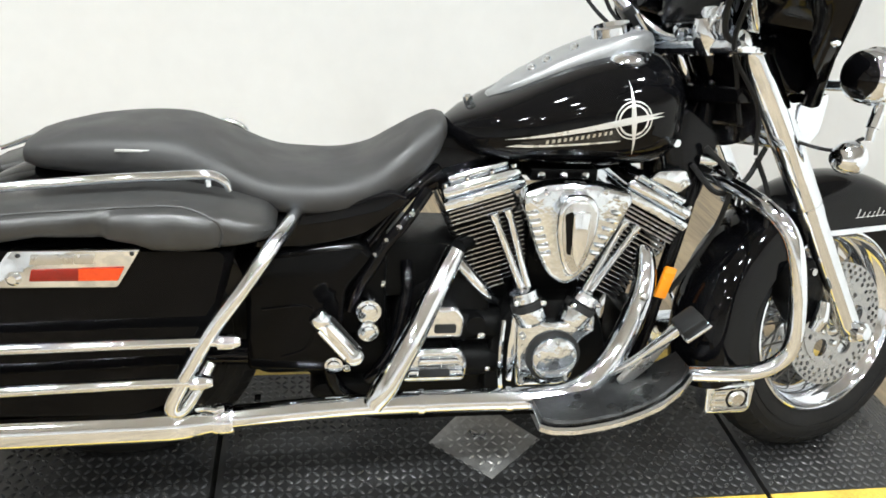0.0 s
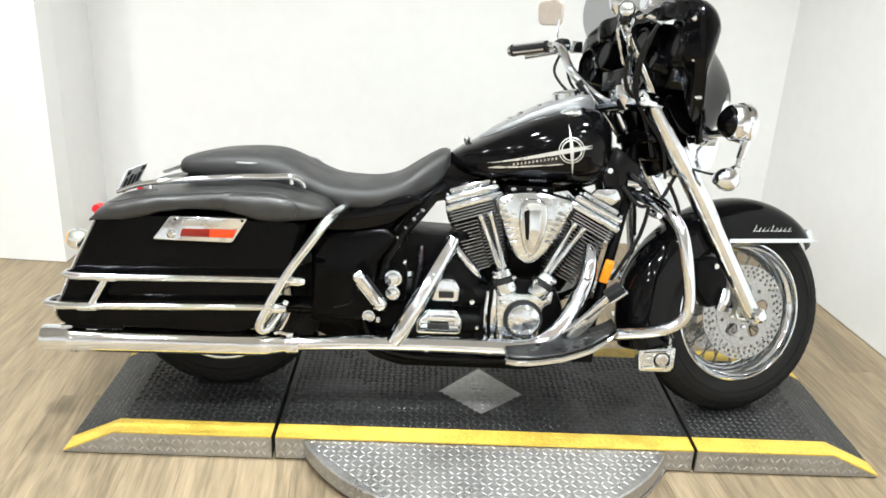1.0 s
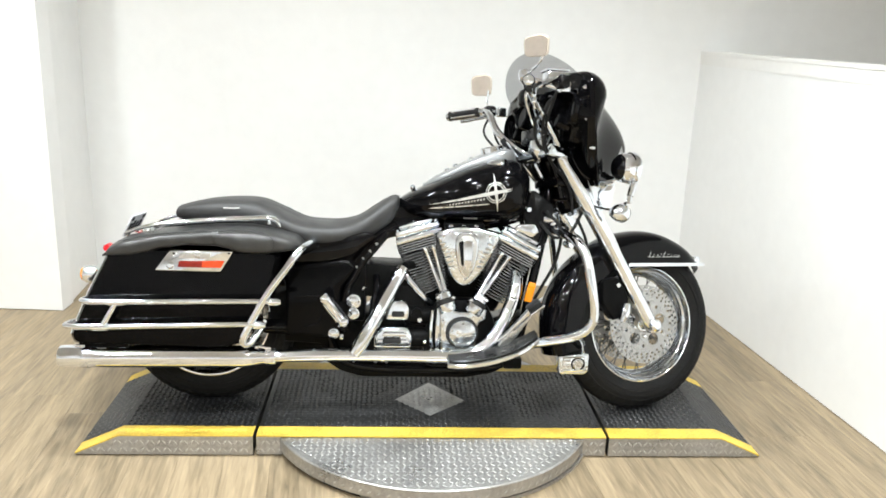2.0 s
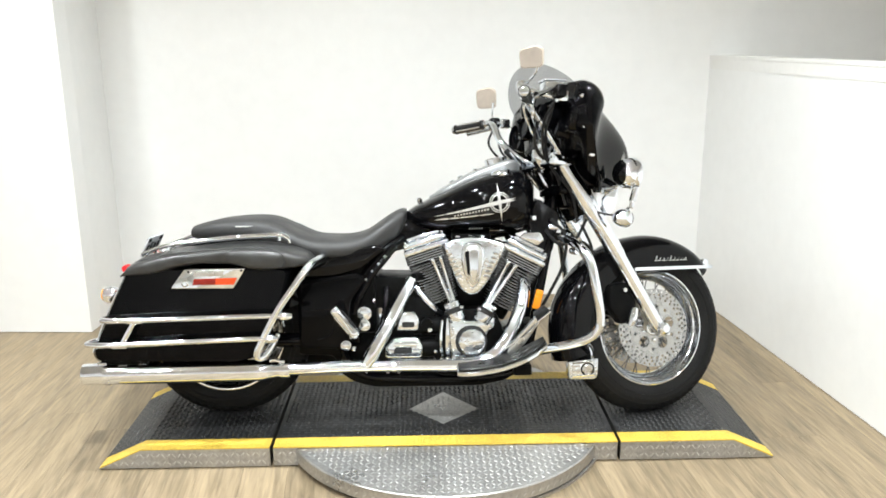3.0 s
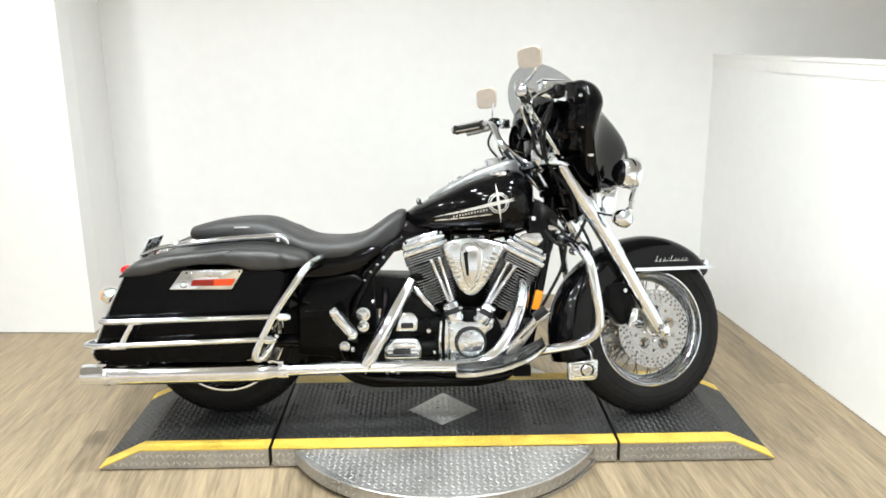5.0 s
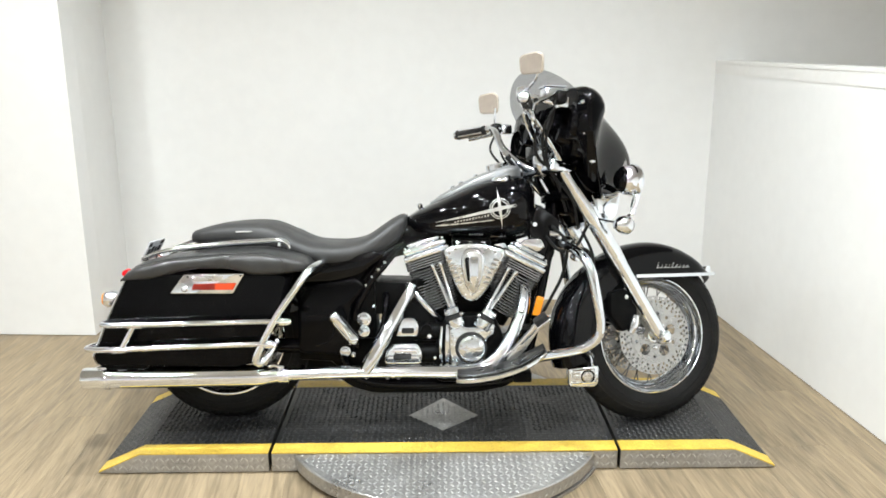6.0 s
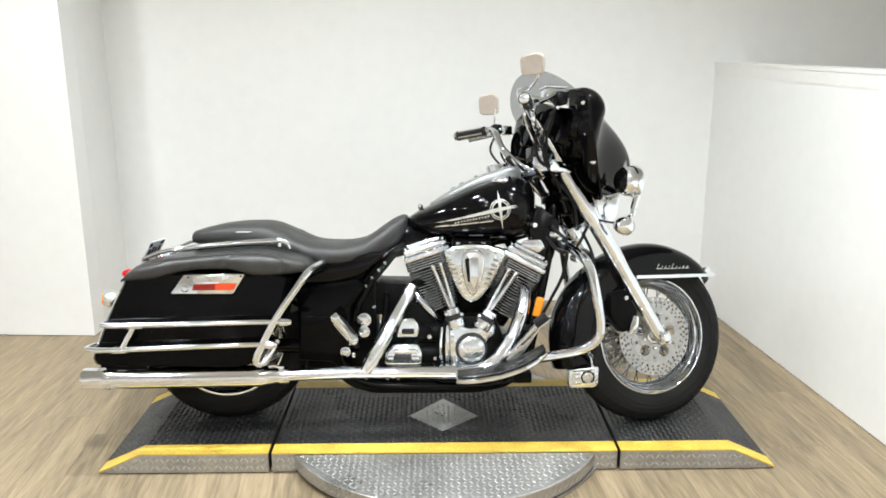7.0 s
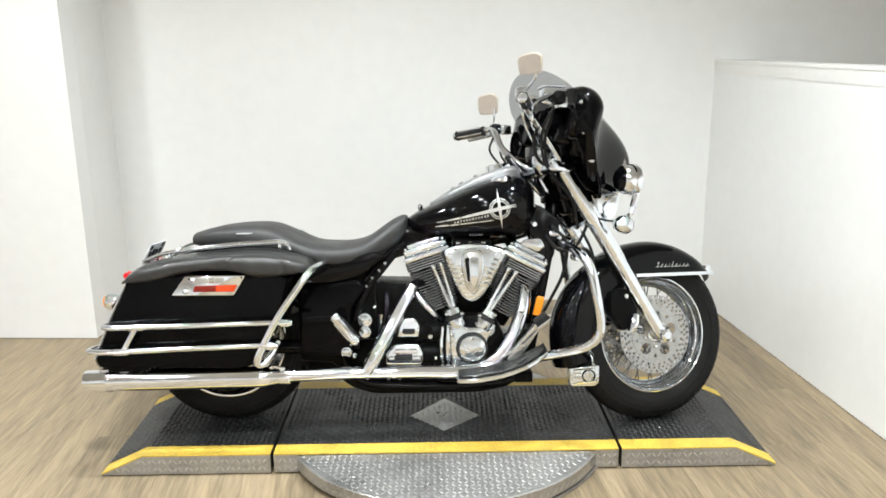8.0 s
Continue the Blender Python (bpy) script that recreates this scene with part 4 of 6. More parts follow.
build_mirror((.986, -.334, 1.212), [(1.005, -.242, 1.15), (1.002, -.28, 1.155), (1.003, -.32, 1.165), (1.005, -.338, 1.185)], -48, .82, .80)


# ---- seat and tank ----
def loft(stations, bottom_flat=.45, seg=28):
    """Body along x: stations of (x, half width, top z, low z, squareness)."""
    bm = bmesh.new()
    rings = []
    for x, w, zt, zb, e in stations:
        ring = []
        for j in range(seg):
            a = 2 * math.pi * j / seg
            c, s = math.cos(a), math.sin(a)
            y = w * math.copysign(abs(c) ** e, c)
            zz = (zt + zb) / 2 + (zt - zb) / 2 * math.copysign(abs(s) ** e, s)
            ring.append((x, y, zz))
        rings.append(ring)
    return skin(bm, rings)


def stations(xs, keys):
    """Interpolate rows of (x, w, top, low, e) smoothly at xs."""
    kx = [k[0] for k in keys]
    out = []
    for x in xs:
        row = [x]
        for c in range(1, 5):
            i = max(0, min(len(kx) - 2, int(np.searchsorted(kx, x) - 1)))
            t = (x - kx[i]) / (kx[i + 1] - kx[i])
            p = [keys[max(0, min(len(keys) - 1, i + d))][c] for d in (-1, 0, 1, 2)]
            m0, m1 = (p[2] - p[0]) / 2, (p[3] - p[1]) / 2
            row.append((2 * t ** 3 - 3 * t ** 2 + 1) * p[1] + (t ** 3 - 2 * t ** 2 + t) * m0 + (-2 * t ** 3 + 3 * t ** 2) * p[2] + (t ** 3 - t ** 2) * m1)
        out.append(row)
    return out


SEAT = [(-.115, .05, .690, .668, .8), (-.105, .09, .705, .662, .7), (-.07, .115, .716, .655, .62), (0.0, .135, .731, .650, .6), (.10, .15, .739, .642, .6),
        (.18, .158, .734, .630, .62), (.25, .165, .705, .612, .62), (.33, .172, .670, .590, .62), (.40, .172, .662, .583, .62), (.47, .165, .664, .583, .64),
        (.53, .15, .682, .590, .66), (.58, .128, .716, .605, .68), (.63, .10, .748, .640, .7), (.66, .082, .760, .680, .72), (.675, .06, .757, .715, .8)]


def build_seat():
    bm = loft(stations(np.linspace(-.115, .675, 56), SEAT))
    seat = part("seat", bm, M_VINYL, bike, "black vinyl two up seat with a raised rear", sharp=70)
    for s in (-1, 1):
        bm = box((.07, s * .147 - .003, .707), (.13, s * .147 + .003, .7115), .001)
        part("badge", bm, M_SILVER, seat, "small silver seat badge")


TANK = [(.668, .02, .735, .718, .9), (.68, .05, .752, .705, .8), (.71, .09, .772, .693, .78), (.76, .130, .797, .682, .76), (.84, .162, .836, .675, .74),
        (.92, .178, .872, .672, .74), (1.0, .182, .895, .672, .74), (1.06, .178, .902, .675, .74), (1.10, .164, .895, .682, .76), (1.128, .132, .876, .70, .8), (1.142, .08, .85, .74, .85)]


def build_tank():
    bm = loft(stations(np.linspace(.668, 1.142, 44), TANK), seg=40)
    bm.normal_update()
    tree = BVHTree.FromBMesh(bm)
    tank = part("fuel_tank", bm, M_PAINT, bike, "black gloss fuel tank with silver decal", sharp=70)

    def on_tank(x, z, s, lift=.0015):
        hit = tree.ray_cast(Vector((x, s * 1.0, z)), Vector((0, -s, 0)))
        p = hit[0] if hit[0] is not None else Vector((x, s * .15, z))
        return p + Vector((0, s * lift, 0))

    def decal(name, outline, mat, s, lift, label=""):
        """A flat shape laid on the tank's side, finely cut so that it follows it."""
        bm = bmesh.new()
        vs = [bm.verts.new((x, 0, z)) for x, z in outline]
        es = [bm.edges.new((vs[i], vs[(i + 1) % len(vs)])) for i in range(len(vs))]
        bmesh.ops.triangle_fill(bm, use_beauty=True, edges=es)
        for _ in range(3):
            long = [e for e in bm.edges if e.calc_length() > .02]
            if long:
                bmesh.ops.subdivide_edges(bm, edges=long, cuts=1)
        bmesh.ops.triangulate(bm, faces=bm.faces)
        for v in bm.verts:
            v.co = on_tank(v.co.x, v.co.z, s, lift)
        return part(name, bm, mat, tank, label, sharp=180)

    c = (1.006, .788)
    for s in (-1, 1):
        # long tapered band, dark inlay with bars for the lettering, ring and pointed star
        decal("decal_band", [(.772, .7365), (.86, .7585), (1.0, .794), (1.066, .804), (1.0, .780), (.86, .7515)], M_SILVER, s, .0016, "silver tapered decal band")
        decal("decal_inlay", [(.80, .736), (.985, .774), (.985, .751), (.82, .728)], M_DECAL, s, .0015, "dark grey decal inlay")
        for k in range(12):
            x = .846 + k * .0105
            z = .7365 + (x - .846) * .205
            decal("letter_bar", [(x, z), (x + .0052, z + .001), (x + .0060, z + .0078), (x + .0008, z + .0068)], M_STEEL, s, .0022)
        decal("decal_stripe", [(.775, .7235), (.81, .7255), (.985, .7465), (.985, .7495), (.83, .7325), (.80, .7305)], M_SILVER, s, .0018)
        ring_o, ring_i = circle(*c, .0365, 28), circle(*c, .0340, 28)
        ring_m, ring_n = circle(*c, .0300, 28), circle(*c, .0262, 28)
        for k in range(28):
            j = (k + 1) % 28
            decal("decal_ring", [ring_o[k], ring_o[j], ring_i[j], ring_i[k]], M_SILVER, s, .0019)
            decal("decal_ring", [ring_m[k], ring_m[j], ring_n[j], ring_n[k]], M_SILVER, s, .0019)
        star = []
        for k in range(8):
            a = math.pi / 4 * k + math.radians(8)
            r = (.062 if k % 4 == 0 else .072) if k % 2 == 0 else .0075
            star.append((c[0] + r * math.cos(a), c[1] + r * math.sin(a)))
        decal("decal_star", star, M_SILVER, s, .0026, "silver four pointed star")
        # small row of marks near the lower edge
        for k in range(6):
            x = .90 + k * .0085
            decal("letter_bar", [(x, .690), (x + .005, .690), (x + .005, .696), (x, .696)], M_SILVER, s, .002)
    # console along the top with caps and gauge
    con = [(.76, .016, .804, .78, .7), (.80, .042, .830, .80, .6), (.83, .054, .848, .81, .55), (.90, .066, .884, .84, .5), (.98, .070, .917, .86, .5), (1.04, .066, .936, .87, .5), (1.08, .05, .935, .87, .55), (1.095, .018, .915, .88, .8)]
    console = part("console", loft(stations(np.linspace(.76, 1.095, 24), con), seg=24), M_CONSOLE, tank, "satin silver dash console", sharp=60)
    part("gauge", turned([(.0001, .7), (.034, .7), (.036, 1), (.042, .9), (.043, 0), (.0001, 0)], (1.013, 0, .914), (1.006, 0, .944), 28), M_CHROME, console, "round chrome dash gauge")
    for x, y, z in ((1.02, -.092, .904), (1.02, .092, .904)):
        part("fuel_cap", turned([(.0001, 0), (.036, 0), (.038, .5), (.033, .8), (.018, 1), (.0001, 1)], (x, y, z - .022), (x - .004, y * 1.03, z - .002), 24), M_CHROME, tank, "round chrome fuel cap")
    for x, z in ((.845, .857), (.875, .873), (.93, .898), (1.055, .938)):
        part("console_stud", turned([(.0001, 0), (.009, 0), (.010, .5), (.007, .9), (.0001, 1)], (x, -.022, z - .006), (x - .003, -.024, z + .007), 12), M_CHROME, console)
    part("seat_knob", turned([(.0001, 0), (.007, 0), (.010, .4), (.010, .8), (.006, 1), (.0001, 1)], (.725, 0, .775), (.721, 0, .798), 16), M_CHROME, tank)
    part("mount_bolt", turned([(.0001, 0), (.013, 0), (.013, .7), (.008, 1), (.0001, 1)], (1.135, -.06, .725), (1.14, -.095, .725), 14), M_CHROME, tank)


build_seat()
build_tank()


# ---- frame ----
def build_frame():
    fr = part("frame", tube([(1.24, 0, .86), (1.17, 0, .72), (.95, 0, .655), (.66, 0, .65), (.40, 0, .56), (.15, 0, .52)], .022, 12), M_PAINT, bike, "black tubular frame")
    for s in (-1, 1):
        part("down_tube", tube([(1.225, s * .03, .84), (1.200, s * .072, .66), (1.172, s * .085, .51), (1.152, s * .087, .41), (1.130, s * .09, .29), (1.095, s * .092, .19), (1.02, s * .095, .145), (.80, s * .10, .135), (.52, s * .10, .15), (.44, s * .10, .25), (.46, s * .11, .42), (.58, s * .10, .60), (.66, s * .06, .655)], .0165, 12), M_PAINT, fr)
        part("rear_tube", tube([(.58, s * .10, .60), (.40, s * .13, .58), (.15, s * .12, .56), (-.12, s * .10, .50)], .014, 10), M_PAINT, fr)
        # amber side reflector on the tube
        c = Vector((1.152, s * .114, .428))
        bm = box((-.014, -.005, -.036), (.014, .005, .036), .004)
        bm.transform(Matrix.Translation(c) @ Matrix.Rotation(radians(14), 4, "Y"))
        part("side_reflector", bm, M_AMBER, bike, "amber side reflector")
    part("backbone_cover", prism(rounded([(.62, .60), (.60, .66), (.665, .725), (.74, .715), (.82, .69), (.82, .64), (.70, .62)], .015, 4), -.06, .06, .012), M_PAINT, fr, "black cover under the tank")
    # cover plate over the neck
    for s in (-1, 1):
        part("neck_cover", prism(rounded([(1.115, .72), (1.15, .80), (1.235, .74), (1.21, .60), (1.165, .56)], .02), s * .075 - .012, s * .075 + .012, .006), M_PLASTIC, fr, "black plastic neck cover")
    # wiring and hoses behind the fork
    for pts, r in (([(1.20, -.10, .72), (1.25, -.13, .66), (1.24, -.12, .55), (1.20, -.11, .46), (1.17, -.10, .40)], .006),
                   ([(1.18, -.09, .68), (1.23, -.12, .63), (1.29, -.11, .65), (1.33, -.10, .72)], .006),
                   ([(1.31, -.11, .70), (1.345, -.12, .62), (1.36, -.12, .52), (1.42, -.11, .44), (1.47, -.10, .42)], .0055), ([(1.19, .05, .70), (1.26, .08, .62), (1.28, .09, .5)], .006)):
        part("hose", tube(pts, r, 8), M_RUBBER, fr)
    for p, q, r in (((1.20, -.085, .69), (1.23, -.10, .69), .014), ((1.255, -.06, .66), (1.275, -.1, .655), .02), ((1.29, -.05, .60), (1.30, -.09, .60), .015)):
        part("fitting", turned([(.0001, 0), (r, 0), (r, .6), (r * .7, 1), (.0001, 1)], p, q, 14), M_CHROME, fr)
    part("regulator", box((1.09, -.06, .20), (1.15, .06, .33), .008), M_ENGINE, fr)
    # rear fender
    bm = bmesh.new()
    rows = []
    for i in range(31):
        th = radians(22 + (200 - 22) * i / 30)
        r = .355 + .02 * i / 30
        row = []
        for j in range(13):
            ph = math.pi * j / 12
            d = .05 * (1 - math.sin(ph) ** .8)
            row.append(Vector(((r - d) * math.cos(th), -.095 * math.cos(ph), .306 + (r - d) * math.sin(th))))
        row = [row[0] + Vector((-.06 * math.cos(th), 0, -.06 * math.sin(th)))] + row + [row[-1] + Vector((-.06 * math.cos(th), 0, -.06 * math.sin(th)))]
        rows.append(row)
    sheet(bm, rows)
    bmesh.ops.solidify(bm, geom=list(bm.faces), thickness=.003)
    part("rear_fender", bm, M_PAINT, bike, "black gloss rear fender", sharp=60)
    # swing arm and inner parts that close the view behind the side cover
    for s in (-1, 1):
        part("swing_arm", tube([(.50, s * .12, .30), (.30, s * .12, .29), (.02, s * .12, .30)], .026, 12), M_PAINT, fr)
        part("shock_absorber", tube([(.02, s * .135, .33), (.10, s * .135, .52)], .024, 14), M_ENGINE, fr)
    part("oil_tank", prism(rounded([(.54, .40), (.54, .545), (.57, .516), (.70, .512), (.735, .50), (.74, .45), (.73, .40)], .008, 4), -.10, .10, .005), M_ENGINE, fr, "black oil tank")
    part("pivot_plate", prism(rounded([(.27, .222), (.39, .215), (.41, .195), (.57, .188), (.58, .33), (.27, .33)], .008, 4), -.06, .088, .01), M_ENGINE, fr, "black swing arm pivot casting")
    part("inner_guard", prism(rounded([(.262, .150), (.305, .128), (.43, .128), (.43, .33), (.262, .33)], .01, 4), .076, .10, .004), M_ENGINE, fr, "black inner guard plate")
    part("battery_box", box((.30, -.11, .31), (.56, .11, .57), .012), M_ENGINE, fr)


build_frame()


def build_side_cover():
    for s in (-1, 1):
        out = rounded([(.285, .27), (.44, .26), (.478, .285), (.470, .36), (.476, .44), (.506, .478), (.532, .512), (.50, .541), (.352, .520), (.285, .513)], .014, 4)
        y0, y1 = (-.165, -.125) if s < 0 else (.125, .165)
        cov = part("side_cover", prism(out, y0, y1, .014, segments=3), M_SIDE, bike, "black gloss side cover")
        yy = s * .1665
        part("crease", tube([(.315, yy, .405), (.40, yy, .41), (.415, yy, .38), (.40, yy, .32), (.35, yy, .30)], .0025, 6), M_PAINT, cov)
        # cover under the seat's edge
        part("upper_cover", prism(rounded([(.30, .528), (.42, .532), (.51, .556), (.60, .625), (.56, .64), (.42, .60), (.32, .585)], .015), min(s * .13, s * .16), max(s * .13, s * .16), .008), M_PAINT, bike)
        # rounded gloss black frame rails either side of the cover
        part("frame_rail", tube([(.634, s * .12, .632), (.592, s * .150, .582), (.552, s * .160, .535), (.528, s * .158, .49), (.500, s * .150, .44), (.485, s * .135, .39)], .0125, 10), M_PAINT, bike)
        part("frame_rail", tube([(.598, s * .10, .475), (.599, s * .122, .45), (.597, s * .135, .41), (.580, s * .14, .32), (.552, s * .14, .265), (.525, s * .13, .225)], .013, 10), M_PAINT, bike)
        # passenger peg with chrome bars, bolts beside it
        peg = part("passenger_peg", turned([(.0001, 0), (.016, 0), (.02, .06), (.02, .16), (.0165, .2), (.0165, .8), (.02, .84), (.02, .94), (.014, 1), (.0001, 1)], (.418, s * .24, .428), (.498, s * .238, .328), 18), M_CHROME, bike, "chrome passenger foot peg")
        a, b = Vector((.434, s * .2395, .408)), Vector((.482, s * .2385, .348))
        for k in range(5):
            ang = 2 * math.pi * k / 5
            t = (b - a).normalized()
            n1 = t.orthogonal().normalized()
            o = (n1 * math.cos(ang) + t.cross(n1) * math.sin(ang)) * .018
            part("rib", tube([a + o, b + o], .0035, 6), M_RUBBER if k % 2 else M_CHROME, peg)
        part("bracket", tube([(.47, s * .165, .31), (.49, s * .225, .328)], .012, 10), M_CHROME, peg)
        for x, z, r, h in ((.521, .392, .027, 0), (.521, .350, .022, .004), (.453, .277, .020, .006), (.480, .262, .009, -.01), (.552, .43, .008, -.05)):
            part("bolt", turned([(.0001, 0), (r * .8, 0), (r, .3), (r, .78), (r * .93, .88), (r * .66, .9), (r * .6, .97), (r * .3, 1), (.0001, 1)], (x, s * (.115 + h), z), (x, s * (.165 + h), z), 18), M_CAST, bike, "round chrome bolt cap")
        for x, z in ((.552, .545), (.575, .572), (.53, .515), (.598, .598)):
            part("bolt", turned([(.0001, 0), (.006, 0), (.006, .6), (.0001, 1)], (x, s * .160, z), (x, s * .174, z), 10), M_CHROME, bike)


build_side_cover()


# ---- saddlebags ----
def build_saddlebag(s):
    y_out, y_in = s * .285, s * .10
    body_line = rounded([(-.275, .575), (-.345, .44), (-.41, .285), (-.395, .258), (.10, .248), (.165, .27), (.245, .43), (.285, .57)], .022, 4)
    tmp = bmesh.new()
    n = len(body_line)
    rings = []
    for y, k, z0 in ((y_in, .97, 0), (s * .12, 1.0, 0), (s * .235, 1.0, 0), (s * .268, .992, 0), (y_out, .955, 0)):
        cx, cz = -.06, .42
        rings.append([(cx + (x - cx) * k, y, cz + (z - cz) * (k if z < .5 else 1)) for x, z in body_line])
    skin(tmp, rings)
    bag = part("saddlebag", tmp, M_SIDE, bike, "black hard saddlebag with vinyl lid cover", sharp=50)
    # lid cover: padded vinyl, higher in the middle, drawn down at the front
    top_x, top_z = [-.292, -.275, -.24, -.135, .02, .12, .18, .235, .28, .315, .335, .35], [.566, .592, .612, .637, .654, .660, .659, .651, .641, .631, .623, .606]
    low_x, low_z = [-.292, -.20, -.15, -.11, -.03, .076, .12, .15, .20, .245, .30, .335, .35], [.552, .556, .566, .580, .594, .591, .582, .570, .566, .570, .577, .584, .594]
    bm = bmesh.new()
    rings = []
    seg = 44
    for x in np.linspace(-.292, .35, 72):
        zt, zb = float(np.interp(x, top_x, top_z)), float(np.interp(x, low_x, low_z))
        grow = 1 - .5 * (1 - math.sqrt(max(0, 1 - max(0, (x - .245) / .106) ** 2))) - .12 * max(0, (-.25 - x) / .042)
        yo, yi = s * (.296 * grow + .19 * (1 - grow)), s * .10
        ring = []
        for j in range(seg):
            a = 2 * math.pi * j / seg
            c, d = math.cos(a), math.sin(a)
            e = .42
            yy = (yo + yi) / 2 + (yo - yi) / 2 * math.copysign(abs(c) ** e, c)
            zz = (zb + zt) / 2 + (zt - zb) / 2 * math.copysign(abs(d) ** e, d)
            # the top falls away towards the outer side
            zz -= .010 * max(0, (abs(yy) - .19) / .1) * (1 if d > 0 else 0)
            if c > 0:
                # puffed panel at the front with a drawn seam round it, soft dents in the vinyl
                q = ((x - .165) / .092) ** 4 + ((zz - .606) / .038) ** 4
                out = .010 * (1 - q) ** .45 if q < 1 else -.005 * math.exp(-((q - 1.3) / .5) ** 2)
                out += .0016 * math.sin(x * 61 + zz * 45) * math.sin(x * 23 + 1.0)
                yy += s * out * abs(c) ** .3
            ring.append((x, yy, zz))
        rings.append(ring)
    skin(bm, rings)
    bmesh.ops.recalc_face_normals(bm, faces=bm.faces)
    tree = BVHTree.FromBMesh(bm)
    lid = part("lid_cover", bm, M_COVER, bag, "soft grey black vinyl lid cover", sharp=70)

    def on_lid(x, z):
        hit = tree.ray_cast(Vector((x, s * .6, z)), Vector((0, -s, 0)))
        return hit[0] if hit[0] is not None else Vector((x, s * .27, z))
    line = smooth_path([(-.25, 0, .600), (-.13, 0, .626), (.02, 0, .641), (.14, 0, .6465), (.21, 0, .643), (.252, 0, .628), (.264, 0, .604), (.256, 0, .580)], 5)
    part("seam", tube([on_lid(p.x, p.z) for p in line], .0026, 6, n=1), M_VINYL, lid)
    # latch plate with red reflector
    out = rounded([(-.122, .513), (-.074, .578), (.132, .580), (.09, .512)], .006, 3)
    plate = part("latch_plate", prism(out, min(s * .276, s * .297), max(s * .276, s * .297), .005), M_CHROME, bag, "chrome latch plate with reflector")
    part("reflector", prism(rounded([(-.048, .525), (-.042, .546), (.104, .548), (.092, .525)], .003), min(s * .29, s * .3), max(s * .29, s * .3), .002), M_RED, plate, "long red reflector")
    part("reflector", prism([(.03, .526), (.032, .5468), (.1035, .5475), (.0915, .526)], min(s * .299, s * .3006), max(s * .299, s * .3006), 0), M_ORANGE, plate, "orange red half of the reflector")
    part("badge_plate", prism([(-.045, .554), (-.04, .572), (.06, .573), (.055, .554)], min(s * .29, s * .2985), max(s * .29, s * .2985), .002), M_STEEL, plate)
    part("lock", turned([(.0001, 0), (.012, 0), (.012, .7), (.007, 1), (.0001, 1)], (-.072, s * .29, .53), (-.072, s * .304, .53), 16), M_CHROME, plate)
    for x, z in ((-.06, .57), (.118, .573)):
        part("rivet", turned([(.0001, 0), (.004, 0), (.004, .6), (.0001, 1)], (x, s * .296, z), (x, s * .3, z), 8), M_DARK, plate)
    part("edge_strip", tube([(-.279, s * .262, .558), (-.345, s * .266, .43), (-.404, s * .262, .29)], .0055, 8), M_CHROME, bag, "chrome strip down the rear edge")
    # rail along the top of the lid
    part("lid_rail", tube([(-.245, s * .205, .622), (-.15, s * .21, .652), (.045, s * .212, .674), (.17, s * .212, .682), (.235, s * .21, .684), (.262, s * .208, .672), (.27, s * .207, .655)], [.005, .008, .009, .009, .009, .008, .006], 10), M_CHROME, lid, "chrome rail on the lid")
    for x, z in ((-.15, .648), (.235, .676)):
        part("rail_post", turned([(.0001, 0), (.007, 0), (.006, 1), (.0001, 1)], (x, s * .209, z - .012), (x, s * .209, z + .004), 10), M_CHROME, lid)
    # side guard rails
    guard = part("bag_guard", tube([(.385, s * .12, .598), (.384, s * .17, .602), (.370, s * .24, .600), (.342, s * .305, .580), (.295, s * .325, .515), (.24, s * .325, .436), (.185, s * .32, .335), (.165, s * .315, .288), (.178, s * .30, .272), (.20, s * .28, .295), (.225, s * .25, .34)], .0135, 14), M_CHROME, bag, "bent chrome saddlebag guard")
    for z0, z1, x0, x1 in ((.410, .420, -.355, .262), (.327, .342, -.41, .212)):
        part("guard_rail", tube([(x0 + .10, s * .17, z0 - .004), (x0 + .022, s * .235, z0), (x0, s * .30, z0), (x0 + .03, s * .322, z0), (x0 + .1, s * .325, z0 + .001), (x1 - .1, s * .325, z1), (x1, s * .325, z1 + .001)], .0095, 12), M_CHROME, guard, "long chrome side rail")
        part("rail_nut", turned([(.0001, 0), (.014, 0), (.014, .6), (.008, 1), (.0001, 1)], (x1 - .01, s * .325, z1), (x1 + .028, s * .325, z1), 14), M_CHROME, guard)
        part("rail_collar", turned([(.0001, 0), (.0125, 0), (.0125, 1), (.0001, 1)], (x0 + .095, s * .325, z0), (x0 + .145, s * .325, z0 + .001), 14), M_CHROME, guard)
    part("rail_post", tube([(-.238, s * .325, .41), (-.284, s * .325, .328)], .0095, 12), M_CHROME, guard)
    part("guard_clamp", box((.20, s * .29 - .01, .37), (.225, s * .29 + .01, .40), .004), M_CHROME, guard)
    # support bracket over the muffler
    for pts in ([(-.31, s * .23, .236), (-.20, s * .235, .24), (-.17, s * .235, .252)], [(-.36, s * .22, .25), (-.27, s * .235, .243), (-.16, s * .235, .243)]):
        part("support_bracket", tube(pts, .005, 8), M_CHROME, bag)


build_saddlebag(-1)
build_saddlebag(1)


